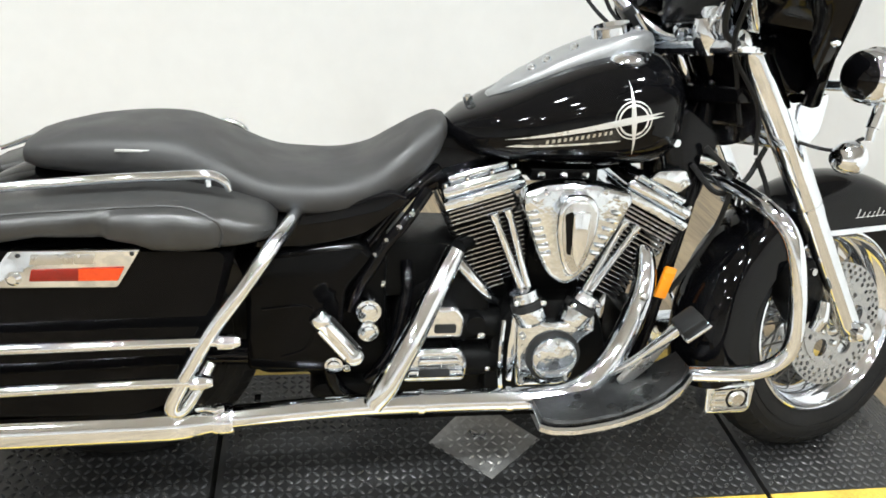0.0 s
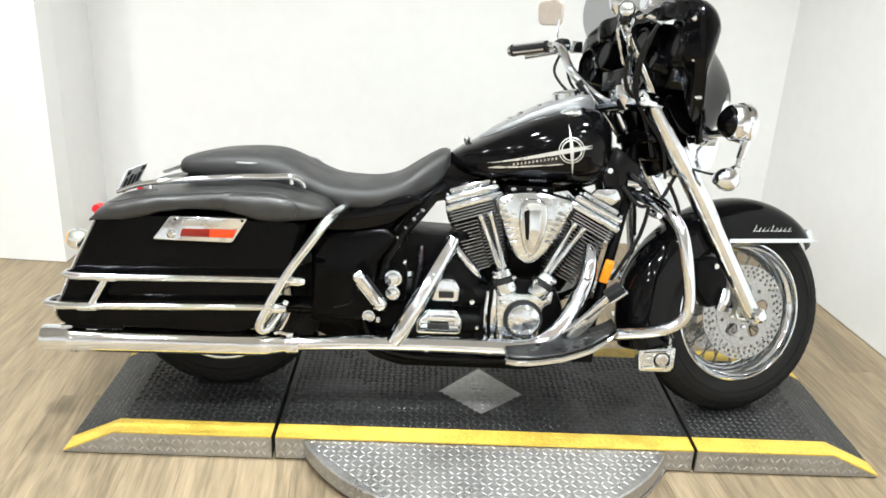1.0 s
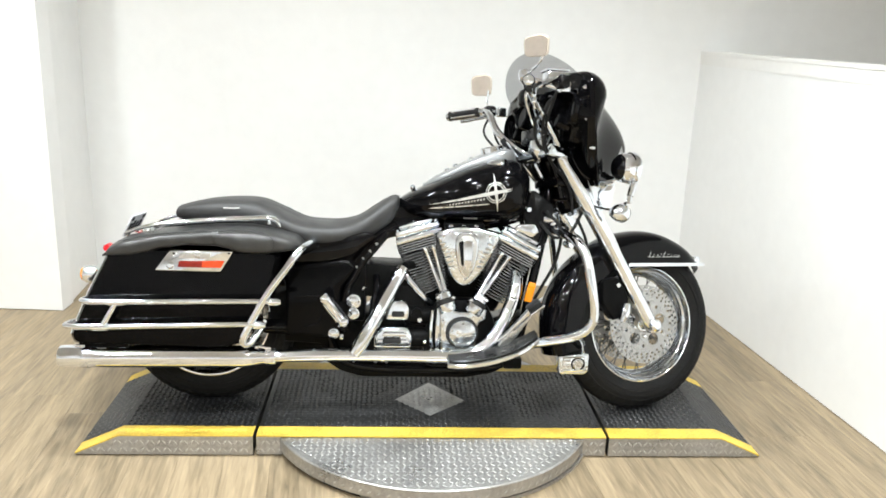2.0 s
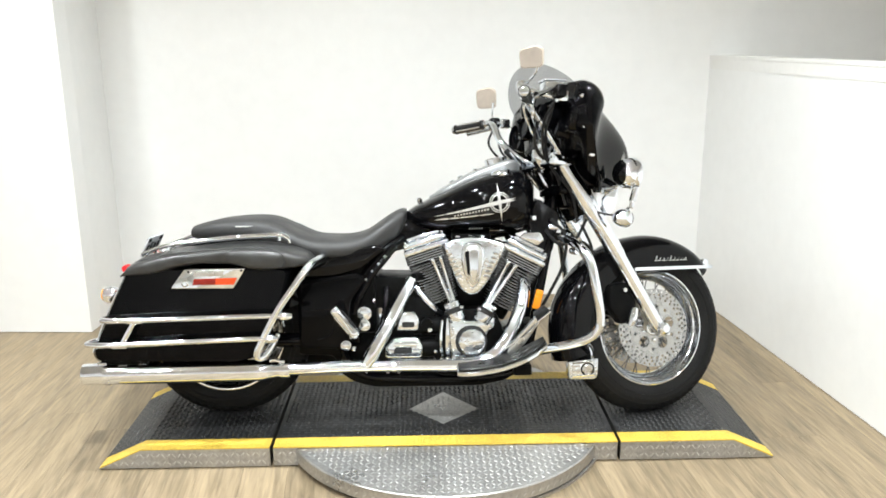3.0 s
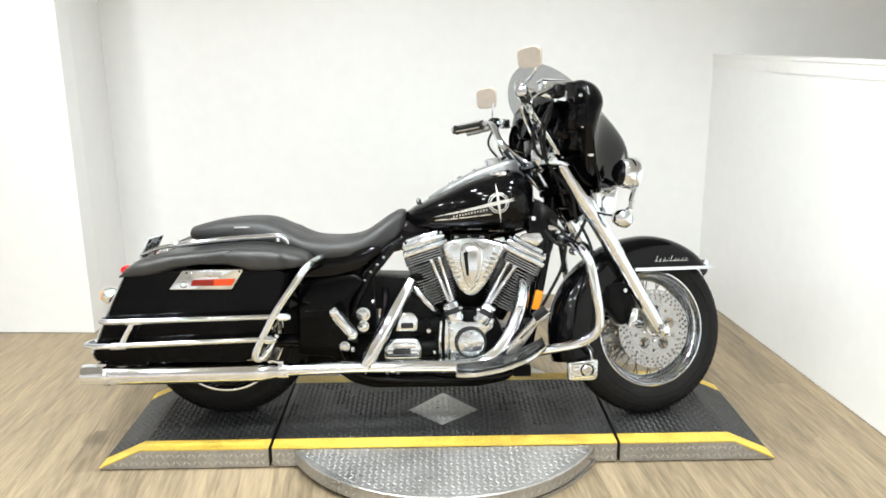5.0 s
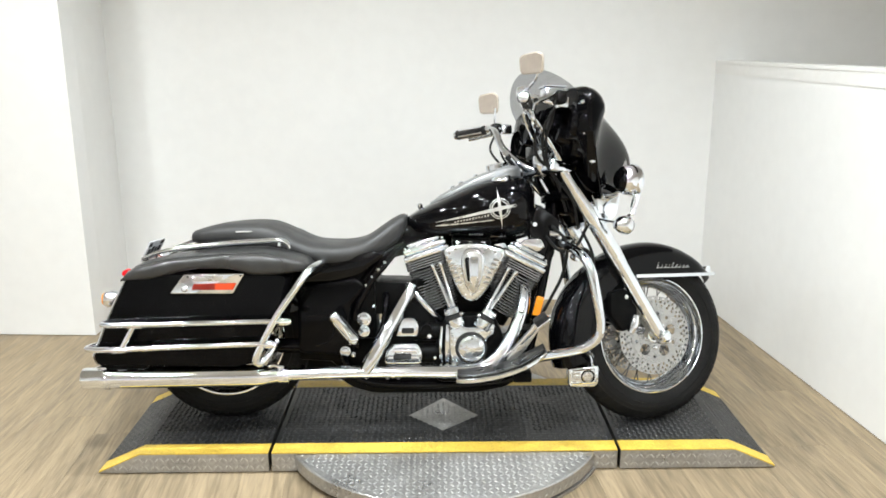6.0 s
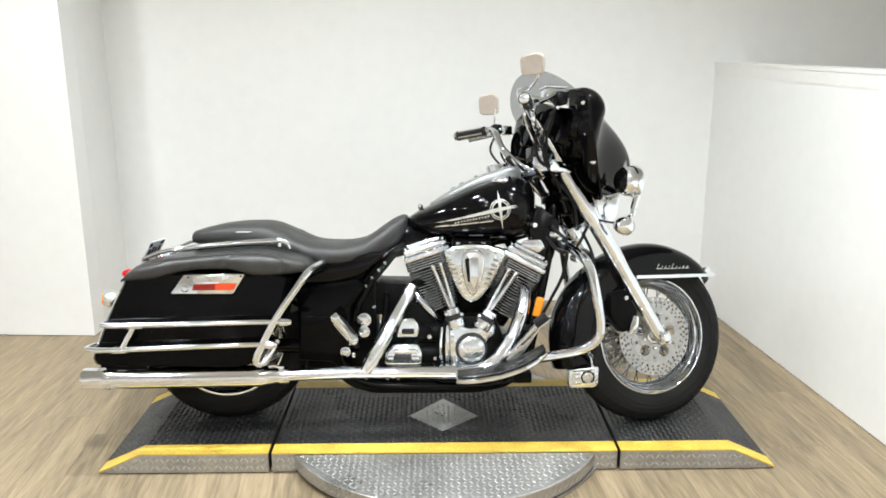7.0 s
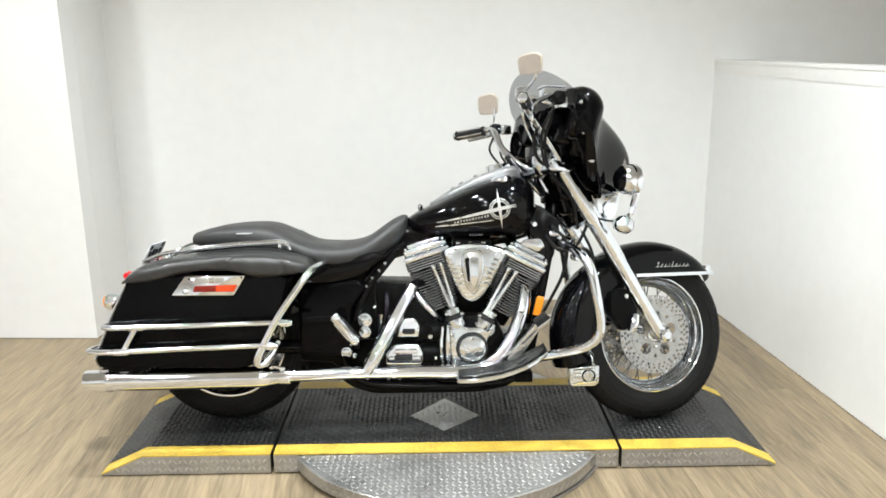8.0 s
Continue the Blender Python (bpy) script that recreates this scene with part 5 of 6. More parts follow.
def build_tail():
    part("tail_lamp", turned([(.0001, 0), (.03, 0), (.038, .5), (.034, .85), (.02, 1), (.0001, 1)], (-.29, 0, .535), (-.325, 0, .53), 24), M_LENS, bike, "round red tail lamp")
    for s in (-1, 1):
        b = Vector((-.388, s * .15, .472))
        sig = part("rear_signal", turned([(.0001, 0), (.016, .02), (.026, .3), (.03, .6), (.03, .85), (.025, 1), (.0001, 1)], b + Vector((.045, 0, 0)), b - Vector((.012, 0, 0)), 22), M_CHROME, bike, "bullet shaped chrome rear signal")
        part("lens", turned([(.0001, 0), (.025, 0), (.02, .8), (.0001, 1)], b - Vector((.011, 0, 0)), b - Vector((.02, 0, 0)), 20), M_AMBER, sig, "amber lens")
        part("side_marker", turned([(.0001, 0), (.014, 0), (.012, 1), (.0001, 1)], (-.306, s * .17, .570), (-.306, s * .20, .570), 12), M_LENS, bike, "small red side marker")
    part("signal_bar", tube([(-.36, -.15, .472), (-.34, 0, .478), (-.36, .15, .472)], .012, 10), M_PAINT, bike)
    # plate holder behind the seat, with its number shown as plain bars
    holder = box((-.003, -.085, -.038), (.003, .085, .042), .003)
    mt = Matrix.Translation((-.268, -.02, .632)) @ Matrix.Rotation(radians(26), 4, "Y")
    holder.transform(mt)
    ph = part("plate_holder", holder, M_PLATE, bike, "tilted plate with dark bars")
    for y0, y1, z0, z1 in ((-.07, -.045, -.02, .012), (-.035, -.012, -.018, .02), (0, .022, -.02, .014), (.034, .06, -.016, .018), (-.078, -.05, .022, .036), (.04, .075, .024, .038), (-.075, -.055, -.035, -.026)):
        bm = bmesh.new()
        box((-.0045, y0, z0), (.0045, y1, z1), .0008, bm)
        bm.transform(mt)
        part("plate_bar", bm, M_DARK, ph)
    for y in (-.05, .05):
        bm = turned([(.0001, 0), (.008, 0), (.008, .6), (.004, 1), (.0001, 1)], (.002, y, -.028), (.012, y, -.028), 12)
        bm.transform(mt)
        part("plate_screw", bm, M_CHROME, ph)
    part("holder_bracket", tube([(-.255, 0, .62), (-.22, 0, .60), (-.15, 0, .61)], .01, 10), M_CHROME, ph)


build_tail()


# ---- engine ----
CRANK = Vector((.883, 0, .151))


def build_cylinder(name, lean, toward):
    """One finned cylinder with head and rocker box; lean in degrees, forward positive; toward: which way the other cylinder lies."""
    a = radians(lean)
    up = Vector((math.sin(a), 0, math.cos(a)))
    side = Vector((math.cos(a), 0, -math.sin(a)))
    base = Matrix(((side.x, 0, up.x, CRANK.x), (0, 1, 0, -.015), (side.z, 0, up.z, CRANK.z), (0, 0, 0, 1)))
    cyl = part(name, turned([(.0001, 0), (.05, 0), (.052, .1), (.052, .9), (.05, 1), (.0001, 1)], base @ Vector((0, 0, .235)), base @ Vector((0, 0, .455)), 28), M_ENGINE, bike, "black air cooled cylinder with bright fin edges")

    def fin(d, hw, hy, th, notch):
        """A cooling plate, cut back on the near side where the pushrods pass."""
        grow = .014 if notch else 0
        hl, hr = hw + (grow if toward < 0 else 0), hw + (grow if toward > 0 else 0)
        out = [(-hl, -hy + .02), (-hl + .004, -hy + .006), (-hl + .010, -hy)]
        if notch:
            x0, x1 = sorted((toward * .010, toward * .054))
            x0, x1 = max(x0, -hl + .014), min(x1, hr - .014)
            out += [(x0 - .002, -hy), (x0, -hy + .022), (x1, -hy + .022), (x1 + .002, -hy)]
        out += [(hr - .010, -hy), (hr - .004, -hy + .006), (hr, -hy + .02), (hr, hy - .02), (hr - .02, hy), (-hl + .02, hy), (-hl, hy - .02)]
        bm = bmesh.new()
        n = len(out)
        va = [bm.verts.new((x, y, d - th / 2)) for x, y in out]
        vb = [bm.verts.new((x, y, d + th / 2)) for x, y in out]
        bm.faces.new(va[::-1]), bm.faces.new(vb)
        for j in range(n):
            f = bm.faces.new((va[j], va[(j + 1) % n], vb[(j + 1) % n], vb[j]))
            f.material_index = 1
        bm.transform(base)
        part("fin", bm, [M_ENGINE, M_FIN], cyl, sharp=30)

    for k in range(15):
        fin(.285 + k * .0106, .053 + .00145 * k, .082 + .00095 * k, .0023, True)
    for k in range(4):
        fin(.4475 + k * .0088, .0755, .100, .0034, False)
    # head, then the rocker box: a flat lower frame and a rounded lid
    head = part("cylinder_head", box((-.06, -.085, .44), (.06, .085, .482), .01), M_ENGINE, cyl)
    head.data.transform(base)
    m = toward * .012
    rock = box((-.084 + m, -.112, .4815), (.084 + m, .1, .5015), .005)
    rock.transform(base)
    rb = part("rocker_box", rock, M_CAST, cyl, "chrome rocker box")
    lid = box((-.082 + m, -.109, .502), (.082 + m, .097, .528), .011, segments=3)
    box((-.064 + m, -.092, .526), (.064 + m, .08, .543), .014, lid, segments=3)
    lid.transform(base)
    part("rocker_lid", lid, M_CAST, rb, "rounded chrome rocker lid")
    for x in (-.07, -.025, .025, .07):
        part("bolt", turned([(.0001, 0), (.0055, 0), (.0055, .7), (.0001, 1)], base @ Vector((x + m, -.098, .527)), base @ Vector((x + m, -.098, .536)), 10), M_CHROME, rb)
    return cyl, base


rear_cyl, RB_M = build_cylinder("rear_cylinder", -17.5, 1)
front_cyl, FB_M = build_cylinder("front_cylinder", 27.5, -1)


def build_pushrods():
    """Two slim tubes a cylinder, drawing together down to their lifter block."""
    for cyl, base, toward, foot in ((rear_cyl, RB_M, 1, (.843, -.145, .402)), (front_cyl, FB_M, -1, (.960, -.145, .394))):
        for k, sx in enumerate((.019, .050)):
            f = Vector(foot) + Vector((toward * (-.006 + .012 * k), 0, .016))
            t = base @ Vector((toward * sx, -.100, .446))
            part("pushrod_tube", turned([(.0001, 0), (.0125, 0), (.0125, .08), (.0085, .10), (.0078, .5), (.0078, .9), (.0105, .92), (.0105, 1), (.0001, 1)], f, t, 16), M_CHROME, cyl, "chrome pushrod tube")
        way = (base @ Vector((toward * .034, -.10, .446)) - Vector(foot)).normalized()
        o = Vector(foot)
        lb = part("lifter_block", turned([(.0001, 0), (.030, 0), (.034, .12), (.034, .42), (.026, .5), (.026, .62), (.031, .68), (.030, .95), (.024, 1), (.0001, 1)], o - way * .045, o + way * .03, 20), M_CAST, bike, "chrome lifter block")
        part("gasket_ring", turned([(.0001, 0), (.0335, 0), (.0335, 1), (.0001, 1)], o - way * .0115, o + way * .002, 20), M_DARK, lb, "black gasket ring")
        for x in (-.027, .027):
            part("bolt", turned([(.0001, 0), (.0065, 0), (.0065, .7), (.0001, 1)], (foot[0] + x, -.168, foot[2] + .012), (foot[0] + x, -.182, foot[2] + .012), 10), M_CHROME, lb)


build_pushrods()


def build_cases():
    case = part("crankcase", prism(rounded([(.78, .15), (1.03, .15), (1.05, .22), (1.02, .34), (.985, .40), (.83, .40), (.785, .34), (.765, .22)], .03, 4), -.13, .13, .012), M_ENGINE, bike, "black engine crankcase")
    # cam cover in chrome
    out = rounded([(.822, .385), (.860, .385), (.880, .362), (.934, .360), (.952, .384), (.992, .372), (.990, .335), (.962, .318), (.956, .235), (.932, .212), (.832, .212), (.826, .30)], .012, 4)
    cov = part("cam_cover", prism(out, -.162, -.128, .01, segments=3), M_CAST, case, "chrome cam cover with two arms")
    part("cover_lip", prism(rounded([(.812, .222), (.826, .218), (.832, .30), (.830, .37), (.816, .372), (.811, .30)], .006, 3), -.150, -.125, .004), M_CHROME, cov)
    part("cover_ring", turned([(.0001, 0), (.058, 0), (.058, 1), (.0001, 1)], (.905, -.158, .287), (.905, -.1665, .287), 40), M_DARK, cov, "black ring round the timer cover")
    part("timer_cover", turned([(.0001, 0), (.049, 0), (.05, .35), (.049, .62), (.046, .76), (.041, .82), (.024, .94), (.0001, 1)], (.907, -.16, .285), (.907, -.186, .285), 40), M_CAST, cov, "round chrome timer cover")
    for k in range(5):
        a = 2 * math.pi * k / 5 + .3
        part("bolt", turned([(.0001, 0), (.0045, 0), (.0045, .7), (.0001, 1)], (.907 + .040 * math.cos(a), -.178, .285 + .040 * math.sin(a)), (.907 + .040 * math.cos(a), -.187, .285 + .040 * math.sin(a)), 8), M_STEEL, cov)
    for x, z in ((.842, .225), (.940, .228), (.836, .335), (.978, .348), (.848, .368), (.966, .366)):
        part("bolt", turned([(.0001, 0), (.007, 0), (.007, .7), (.0001, 1)], (x, -.158, z), (x, -.172, z), 10), M_CHROME, cov)
    part("oil_line", tube([(.80, -.14, .36), (.795, -.155, .30), (.80, -.15, .22), (.815, -.14, .18)], .006, 8), M_CHROME, case)
    # gearbox: black case, stepped chrome side cover, chrome top piece
    gb = part("gearbox", prism(rounded([(.56, .17), (.77, .17), (.79, .30), (.77, .43), (.66, .45), (.58, .40)], .03, 4), -.105, .11, .012), M_ENGINE, bike, "black gearbox case")
    bm = prism(rounded([(.592, .222), (.725, .222), (.732, .262), (.715, .30), (.622, .30), (.592, .268)], .014, 4), -.15, -.104, .01, segments=3)
    gc = part("gearbox_cover", bm, M_CAST, gb, "stepped chrome gearbox cover")
    for z0, z1, x0, x1 in ((.240, .258, .60, .722), (.268, .284, .622, .712)):
        part("cover_step", prism(rounded([(x0, z0), (x1, z0), (x1 - .006, z1), (x0 + .006, z1)], .006, 3), -.162, -.149, .004), M_CHROME, gc)
    # no hollow here: a proud dark patch paints in a recess's shade
    part("recess", prism(rounded([(.625, .245), (.69, .245), (.69, .262), (.625, .262)], .005, 3), -.164, -.160, .001), M_DARK, gc)
    up = part("starter_cover", prism(rounded([(.632, .325), (.715, .325), (.718, .37), (.70, .395), (.655, .395), (.64, .36)], .012, 4), -.15, -.10, .01, segments=3), M_CHROME, gb, "chrome starter cover")
    # dark patch on the surface, painted shade of a hollow
    part("recess", prism(rounded([(.655, .338), (.70, .338), (.70, .358), (.655, .358)], .005, 3), -.1525, -.149, .001), M_DARK, up)
    for x, z in ((.60, .30), (.72, .31), (.74, .27), (.655, .41)):
        part("bolt", turned([(.0001, 0), (.008, 0), (.008, .7), (.0001, 1)], (x, -.10, z), (x, -.135, z), 10), M_CHROME, gb)
    part("oil_filler", turned([(.0001, 0), (.02, 0), (.022, .3), (.02, 1), (.0001, 1)], (.745, -.10, .345), (.745, -.135, .345), 20), M_ENGINE, gb)
    # black motor housing between gearbox and cam cover
    for z, r in ((.335, .034), (.255, .038)):
        part("starter_motor", turned([(.0001, 0), (r, 0), (r, .9), (r * .9, 1), (.0001, 1)], (.70, -.10, z), (.80, -.10, z), 24), M_ENGINE, gb)
    part("case_bolt", turned([(.0001, 0), (.006, 0), (.006, .8), (.0001, 1)], (.775, -.125, .245), (.775, -.14, .245), 10), M_CHROME, gb)
    part("case_bolt", turned([(.0001, 0), (.008, 0), (.008, .8), (.0001, 1)], (.755, -.13, .325), (.755, -.145, .325), 10), M_CHROME, gb)
    # sump pan under the machine
    pan = part("oil_pan", prism(rounded([(.40, .175), (.47, .125), (.55, .102), (.93, .102), (1.03, .12), (1.09, .155), (1.10, .19), (.42, .20)], .02, 4), -.10, .10, .01), M_ENGINE, bike, "black oil pan")
    for x in (.52, .60, .64, .72):
        part("drain_bolt", turned([(.0001, 0), (.007, 0), (.007, .7), (.0001, 1)], (x, -.098, .165), (x, -.118, .165), 10), M_STEEL, pan)
    part("cross_bracket", box((1.06, -.16, .155), (1.125, .16, .195), .006), M_ENGINE, pan)
    # primary case on the far side
    part("primary_cover", prism(rounded([(.50, .20), (.62, .16), (1.0, .17), (1.04, .27), (.98, .37), (.62, .36), (.52, .30)], .05, 5), .12, .20, .02, segments=3), M_CHROME, bike, "chrome primary cover")
    # tank mounts, carburettor and coil fill the gap between the cylinders
    part("carburettor", box((.855, -.12, .48), (.96, .02, .60), .012), M_ENGINE, bike)
    part("tappet_guide", prism(rounded([(.835, .39), (.975, .39), (.985, .50), (.955, .56), (.86, .56), (.825, .50)], .02, 4), -.075, .06, .01), M_ENGINE, bike, "black casting between the cylinders")
    part("intake", turned([(.0001, 0), (.032, 0), (.032, 1), (.0001, 1)], (.82, -.02, .56), (.99, -.02, .56), 20), M_ALLOY, bike)
    part("engine_mount", box((.84, -.10, .645), (.98, .10, .672), .006), M_ENGINE, bike)
    for x in (.86, .905, .95):
        part("bolt", turned([(.0001, 0), (.008, 0), (.008, .7), (.0001, 1)], (x, -.098, .66), (x, -.115, .66), 10), M_CHROME, bike)
    part("ignition_cover", prism(rounded([(1.085, .655), (1.10, .672), (1.16, .675), (1.175, .645), (1.15, .625), (1.12, .64)], .008, 4), -.115, -.10, .005), M_CAST, bike, "curved chrome cover plate")


build_cases()


def build_air_cleaner():
    out = rounded([(.812, .648), (.85, .662), (.90, .668), (.955, .664), (1.022, .648), (1.026, .625), (.995, .56), (.96, .50), (.932, .468), (.903, .455), (.872, .475), (.845, .525), (.822, .59), (.805, .625)], .018, 4)
    body = part("air_cleaner", prism(out, -.19, -.135, .012, segments=3), M_CAST, bike, "chrome teardrop air cleaner")
    tear = rounded([(.868, .625), (.885, .652), (.93, .652), (.95, .625), (.948, .575), (.93, .51), (.908, .482), (.886, .51), (.868, .575)], .02, 5)
    part("front_cover", prism(tear, -.222, -.188, .014, segments=4), M_CHROME, body, "raised chrome teardrop cover")
    inner = [(.909 + (x - .909) * .80, .572 + (z - .572) * .86) for x, z in tear]
    part("inlay", prism(inner, -.2255, -.221, .002), M_STEEL, body, "brushed silver teardrop inlay")
    mid = rounded([(.893, .625), (.929, .625), (.926, .55), (.911, .508), (.897, .55)], .014, 5)
    part("centre_bar", prism(mid, -.233, -.225, .005, segments=3), M_CHROME, body, "chrome centre bar")
    # black strip paints the dark reflection left of the centre bar
    part("dark_strip", prism(rounded([(.879, .618), (.894, .624), (.898, .535), (.889, .54)], .004, 3), -.2275, -.225, 0), M_PAINT, body, "narrow black strip for a dark reflection in the chrome")
    # cooling ribs down both flanks
    for k in range(6):
        z = .608 - k * .0165
        for s in (-1, 1):
            x = .909 + s * (.082 - k * .0065)
            bm = turned([(.0001, 0), (.0045, .1), (.0055, .5), (.0045, .9), (.0001, 1)], (x - s * .011, -.193, z + .003), (x + s * .012, -.186, z - .002), 8)
            part("rib", bm, M_CHROME, body)
    for x, z in ((.828, .635), (.99, .638), (.905, .486), (.85, .65), (.965, .652)):
        part("bolt", turned([(.0001, 0), (.006, 0), (.006, .7), (.0001, 1)], (x, -.186, z), (x, -.199, z), 10), M_CHROME, body)


build_air_cleaner()


# ---- exhaust ----
def build_exhaust():
    y = -.205
    ex = part("exhaust_pipe", tube([(1.085, -.05, .525), (1.098, -.095, .495), (1.096, -.13, .45), (1.081, -.152, .395), (1.045, -.172, .315), (.997, -.19, .252), (.945, -.2, .219), (.88, y, .212), (.70, y, .2125), (.50, -.212, .214), (.36, -.225, .214), (.235, -.24, .214)],
                                  [.020, .0225, .0245, .0255, .0265, .0265, .0255, .024, .023, .022, .022, .022], 20), M_CHROME, bike, "chrome exhaust pipe with heat shields")
    # second skin: the rear cylinder's shield, falling to the pipe
    part("rear_shield", tube([(.694, -.128, .512), (.672, -.145, .472), (.600, -.200, .345), (.553, -.222, .262), (.528, -.226, .222)], [.019, .0225, .025, .026, .021], 20, n=8), M_CHROME, ex, "chrome heat shield of the rear pipe")
    part("rear_header", tube([(.690, -.09, .492), (.73, -.105, .447), (.772, -.10, .40), (.80, -.07, .37)], .0135, 14), M_CHROME, ex, "chrome header of the rear cylinder")
    part("rear_elbow", tube([(.755, -.06, .49), (.725, -.095, .515), (.700, -.122, .514)], .017, 14), M_ENGINE, ex)
    for x in (.80, .62, .30):
        part("pipe_clamp", turned([(.0001, 0), (.026, 0), (.026, 1), (.0001, 1)], (x, -.206, .2125), (x + .012, -.206, .2125), 20), M_CHROME, ex)
    part("flange_nut", turned([(.0001, 0), (.011, 0), (.011, .7), (.0001, 1)], (1.085, -.15, .42), (1.085, -.178, .418), 10), M_STEEL, ex)
    # mufflers on both sides
    for s in (-1, 1):
        prof = [(.0001, 0), (.024, 0), (.028, .03), (.036, .085), (.0375, .12), (.0375, .84), (.0385, .85), (.0385, .9), (.0372, .905), (.0372, .985), (.0355, 1), (.031, 1), (.029, .96), (.0001, .95)]
        a, b = Vector((.232, s * .245, .214)), Vector((-.448, s * .25, .2085))
        mf = part("muffler", turned(prof, a, b, 32), M_CHROME, bike, "long straight chrome muffler")
        part("muffler_clamp", turned([(.0001, 0), (.028, 0), (.03, .2), (.03, .8), (.028, 1), (.0001, 1)], (.262, s * .243, .214), (.226, s * .245, .214), 24), M_CHROME, mf)
        part("clamp_bolt", turned([(.0001, 0), (.007, 0), (.007, 1), (.0001, 1)], (.245, s * .255, .245), (.228, s * .265, .247), 10), M_CHROME, mf)
        part("clamp_bolt", tube([(.20, s * .265, .25), (.215, s * .27, .255), (.235, s * .268, .25)], .006, 8), M_CHROME, mf)
        for x, z in ((-.378, .248), (-.31, .262), (-.242, .262), (-.34, .238), (-.243, .239)):
            part("bracket_stud", turned([(.0001, 0), (.006, 0), (.0065, .1), (.0065, .9), (.005, 1), (.0001, 1)], (x - .016, s * .262, z), (x + .016, s * .262, z), 10), M_CHROME, mf)
        part("hanger", box((-.385, min(s * .235, s * .258), .236), (-.225, max(s * .235, s * .258), .268), .004), M_ENGINE, mf, "black muffler hanger")
        part("end_band", turned([(.0001, 0), (.04, 0), (.0405, .3), (.04, 1), (.0001, 1)], a + (b - a) * .86, a + (b - a) * .885, 32), M_CHROME, mf)


build_exhaust()


# ---- floorboards, pedal and guards ----
def build_boards():
    for s in (-1, 1):
        def slab(grow, z0, z1):
            """Board that sweeps up to the front, its outer edge bowed."""
            rings = []
            for u in np.linspace(0, 1, 25):
                x = 1.005 + (u - .5) * .315 * (1 if grow == 1 else .965)
                yo = float(np.interp(u, [0, .06, .2, .5, .75, .92, 1], [.305, .322, .332, .332, .322, .300, .278])) - (0 if grow == 1 else .008)
                z = .208 + .024 * u + .062 * u ** 2.6
                q = [(.20, z0), (yo - .005, z0), (yo, z0 + .004), (yo, z1 - .004), (yo - .005, z1), (.20, z1)]
                rings.append([(x, s * y, z + h) for y, h in q])
            return skin(bmesh.new(), rings)
        board = part("floorboard", slab(1, -.013, .0045), M_CHROME, bike, "chrome rimmed rider floorboard")
        pad = part("pad", slab(2, .004, .0155), M_PAD, board, "thick black rubber pad")
        part("hinge", turned([(.0001, 0), (.014, 0), (.014, 1), (.0001, 1)], (.90, s * .17, .205), (.90, s * .19, .205), 12), M_STEEL, board)
        part("hinge", turned([(.0001, 0), (.016, 0), (.016, 1), (.0001, 1)], (1.06, s * .20, .232), (1.06, s * .235, .232), 14), M_CHROME, board)
    # brake pedal
    ped = part("brake_pedal", tube([(.99, -.19, .245), (1.05, -.21, .285), (1.11, -.24, .36), (1.13, -.255, .39)], [.008, .010, .012, .010], 10), M_CHROME, bike, "chrome brake pedal")
    part("pedal_arm", prism(rounded([(1.025, .258), (1.085, .330), (1.132, .385), (1.145, .372), (1.092, .292), (1.045, .246)], .008, 3), -.232, -.216, .004), M_STEEL, ped, "broad steel pedal arm")
    bm = box((-.026, -.032, -.008), (.026, .032, .012), .006)
    mt = Matrix.Translation((1.142, -.265, .408)) @ Matrix.Rotation(radians(-38), 4, "Y")
    bm.transform(mt)
    pad = part("pedal_pad", bm, M_RUBBER, ped, "black rubber pedal pad")
    bm = box((-.029, -.036, -.014), (.029, .036, -.006), .003)
    bm.transform(mt)
    part("pad_rim", bm, M_CHROME, pad)


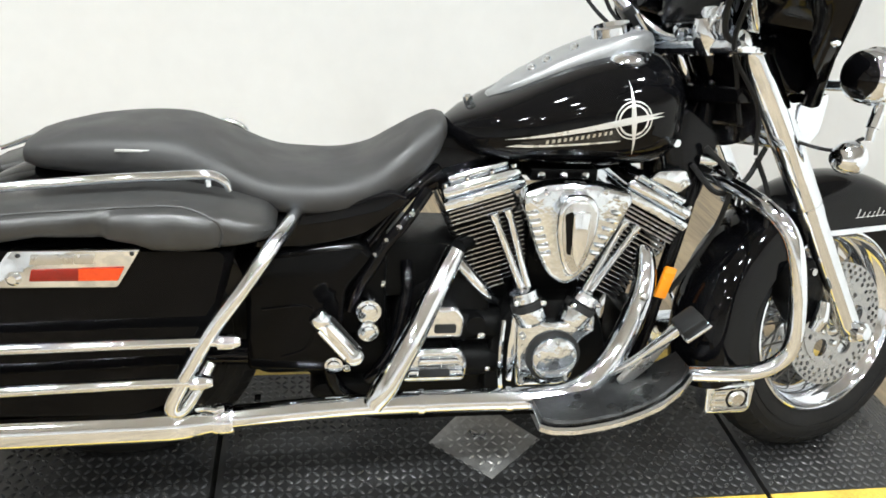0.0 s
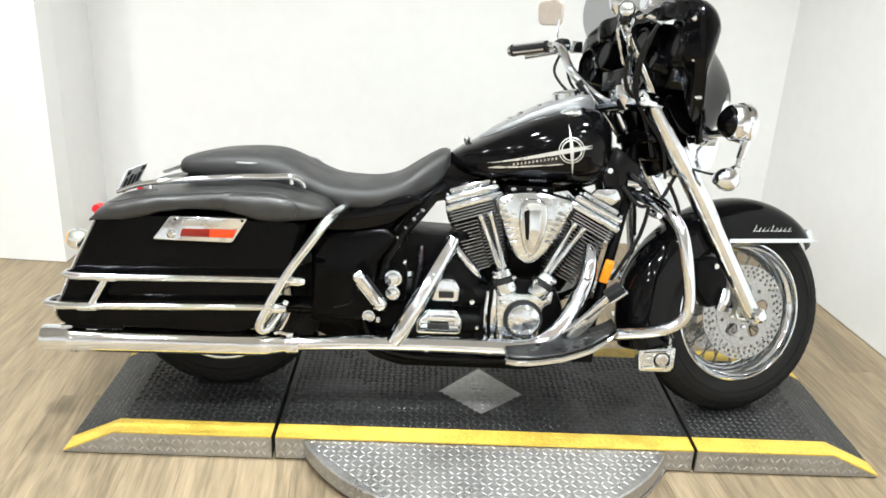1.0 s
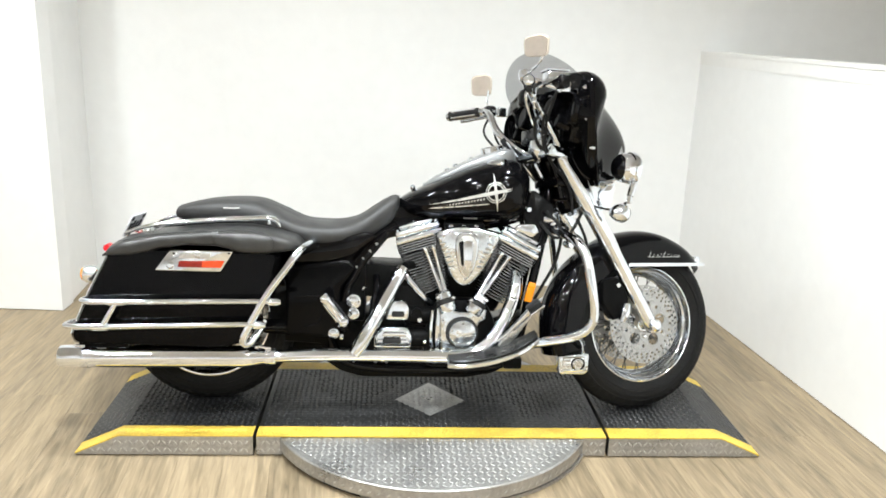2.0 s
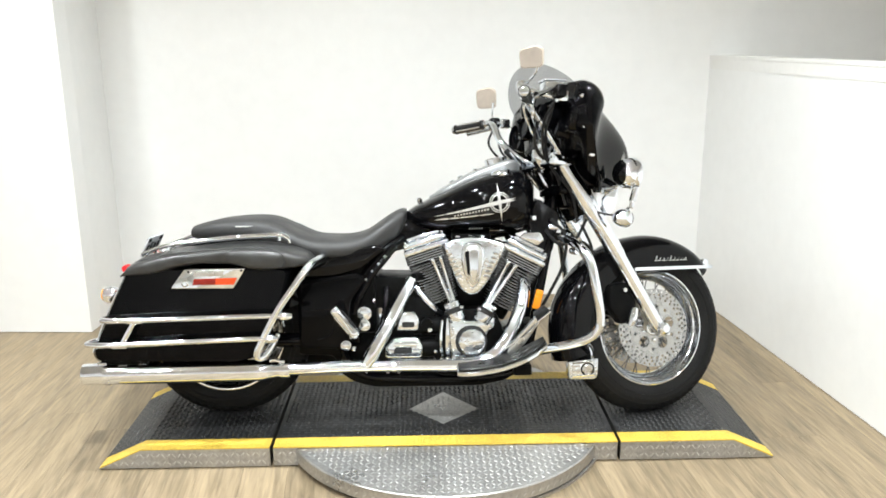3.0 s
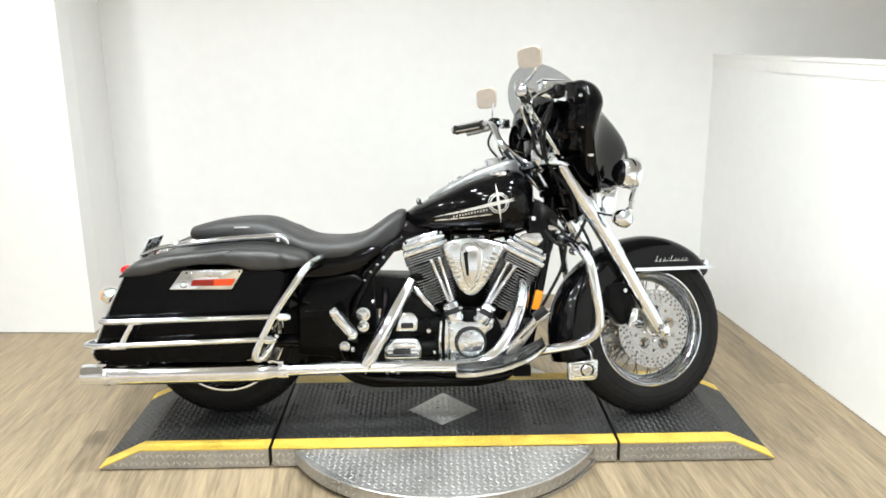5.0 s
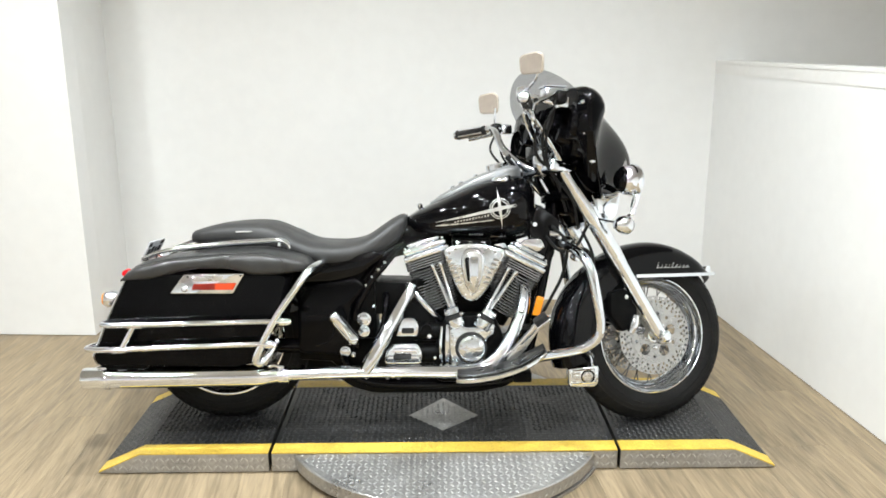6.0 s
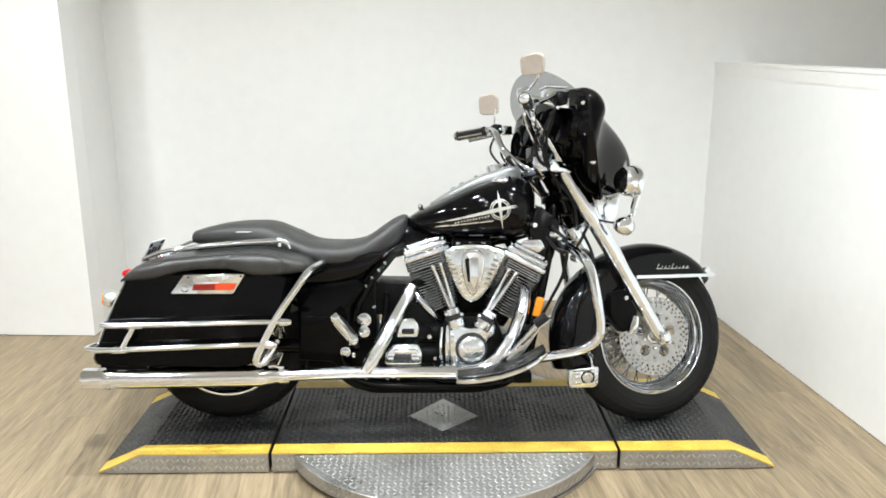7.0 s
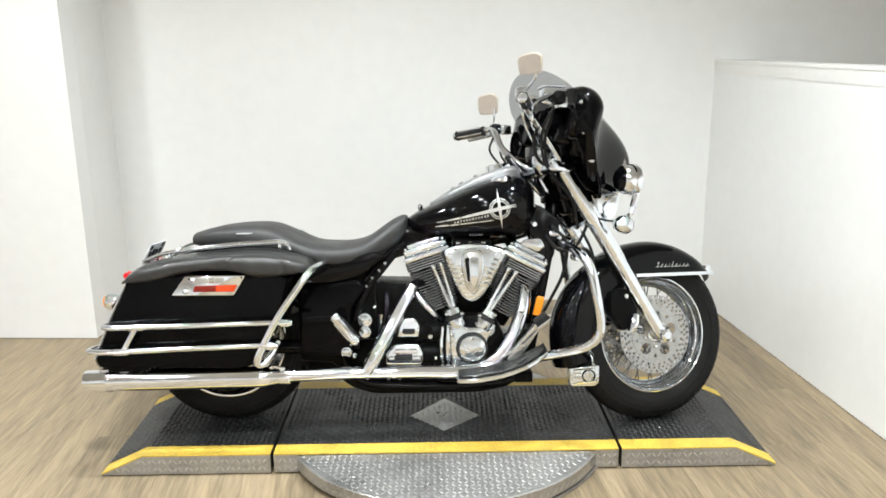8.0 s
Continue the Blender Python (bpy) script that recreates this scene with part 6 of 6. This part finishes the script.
def build_guards():
    for s in (-1, 1):
        g = part("engine_guard", tube([(1.20, s * .04, .655), (1.245, s * .12, .652), (1.28, s * .24, .632), (1.305, s * .295, .588), (1.325, s * .315, .49), (1.338, s * .315, .39), (1.322, s * .31, .342), (1.275, s * .295, .31), (1.20, s * .24, .278), (1.12, s * .17, .246), (1.09, s * .11, .235)], .0165, 16), M_CHROME, bike, "bent chrome engine guard")
        # chrome lamp box hanging under the guard
        lamp = part("guard_lamp", prism(rounded([(1.255, .144), (1.35, .144), (1.362, .158), (1.362, .224), (1.25, .216)], .012, 4), min(s * .135, s * .19), max(s * .135, s * .19), .008, segments=3), M_CAST, g, "square chrome lamp box under the guard")
        part("frame", tube([(1.268, s * .191, .157), (1.268, s * .191, .205), (1.345, s * .191, .212), (1.349, s * .191, .164), (1.268, s * .191, .157)], .0035, 6, bend=False), M_CHROME, lamp)
        part("lens_ring", turned([(.0001, 0), (.025, 0), (.025, 1), (.0001, 1)], (1.322, s * .187, .184), (1.322, s * .1915, .184), 20), M_ENGINE, lamp, "dark ring")
        part("lens", turned([(.0001, 0), (.018, 0), (.02, .5), (.014, 1), (.0001, 1)], (1.322, s * .187, .184), (1.322, s * .197, .184), 20), M_STEEL, lamp)
        for k in range(3):
            part("rib", box((1.262, min(s * .189, s * .193), .156 + k * .018), (1.295, max(s * .189, s * .193), .164 + k * .018), .001), M_STEEL, lamp)
        part("strap", tube([(1.34, s * .18, .22), (1.325, s * .24, .27), (1.295, s * .295, .31)], .007, 8), M_CHROME, lamp)


build_boards()
build_guards()


# ---- floor of oak planks, running along the partition ----
def build_floor():
    bm = bmesh.new()
    skin(bm, [[(x, y, z) for x, y in ((-5.2, -9.2), (3.6, -9.2), (3.6, 2.2), (-5.2, 2.2))] for z in (FLOOR - .06, FLOOR - .0035)])
    floor = tagged(link("floor", bm, M_WOOD), "light oak plank floor", "floor", kind="structure")
    pw, pl, gap = .152, 1.22, .0002
    me = None
    rot = Matrix.Rotation(radians(WALL_TURN), 4, "Z")
    rng = random.Random(4)
    for i in range(-19, 14):
        shift = rng.random() * pl
        for j in range(-3, 3):
            m = Matrix.Translation((1.62, -.2, FLOOR)) @ rot @ Matrix.Translation((i * pw - 0.02, j * pl + shift - .6, 0))
            c = m @ Vector((-pw / 2, pl / 2, 0))
            if i >= 1 or c.y < -2.3 or c.y > 2.6 or c.x < -3.0:
                continue
            if me is None:
                bm = bmesh.new()
                b = .0003
                skin(bm, [[(-pw + gap, gap, -.0034), (-gap, gap, -.0034), (-gap, pl - gap, -.0034), (-pw + gap, pl - gap, -.0034)],
                          [(-pw + gap, gap, -b), (-gap, gap, -b), (-gap, pl - gap, -b), (-pw + gap, pl - gap, -b)],
                          [(-pw + gap + b, gap + b, 0), (-gap - b, gap + b, 0), (-gap - b, pl - gap - b, 0), (-pw + gap + b, pl - gap - b, 0)]])
                ob = link("plank", bm, M_WOOD)
                me = ob.data
            else:
                ob = new("plank", me)
            ob.parent = floor
            ob.matrix_basis = m


build_floor()
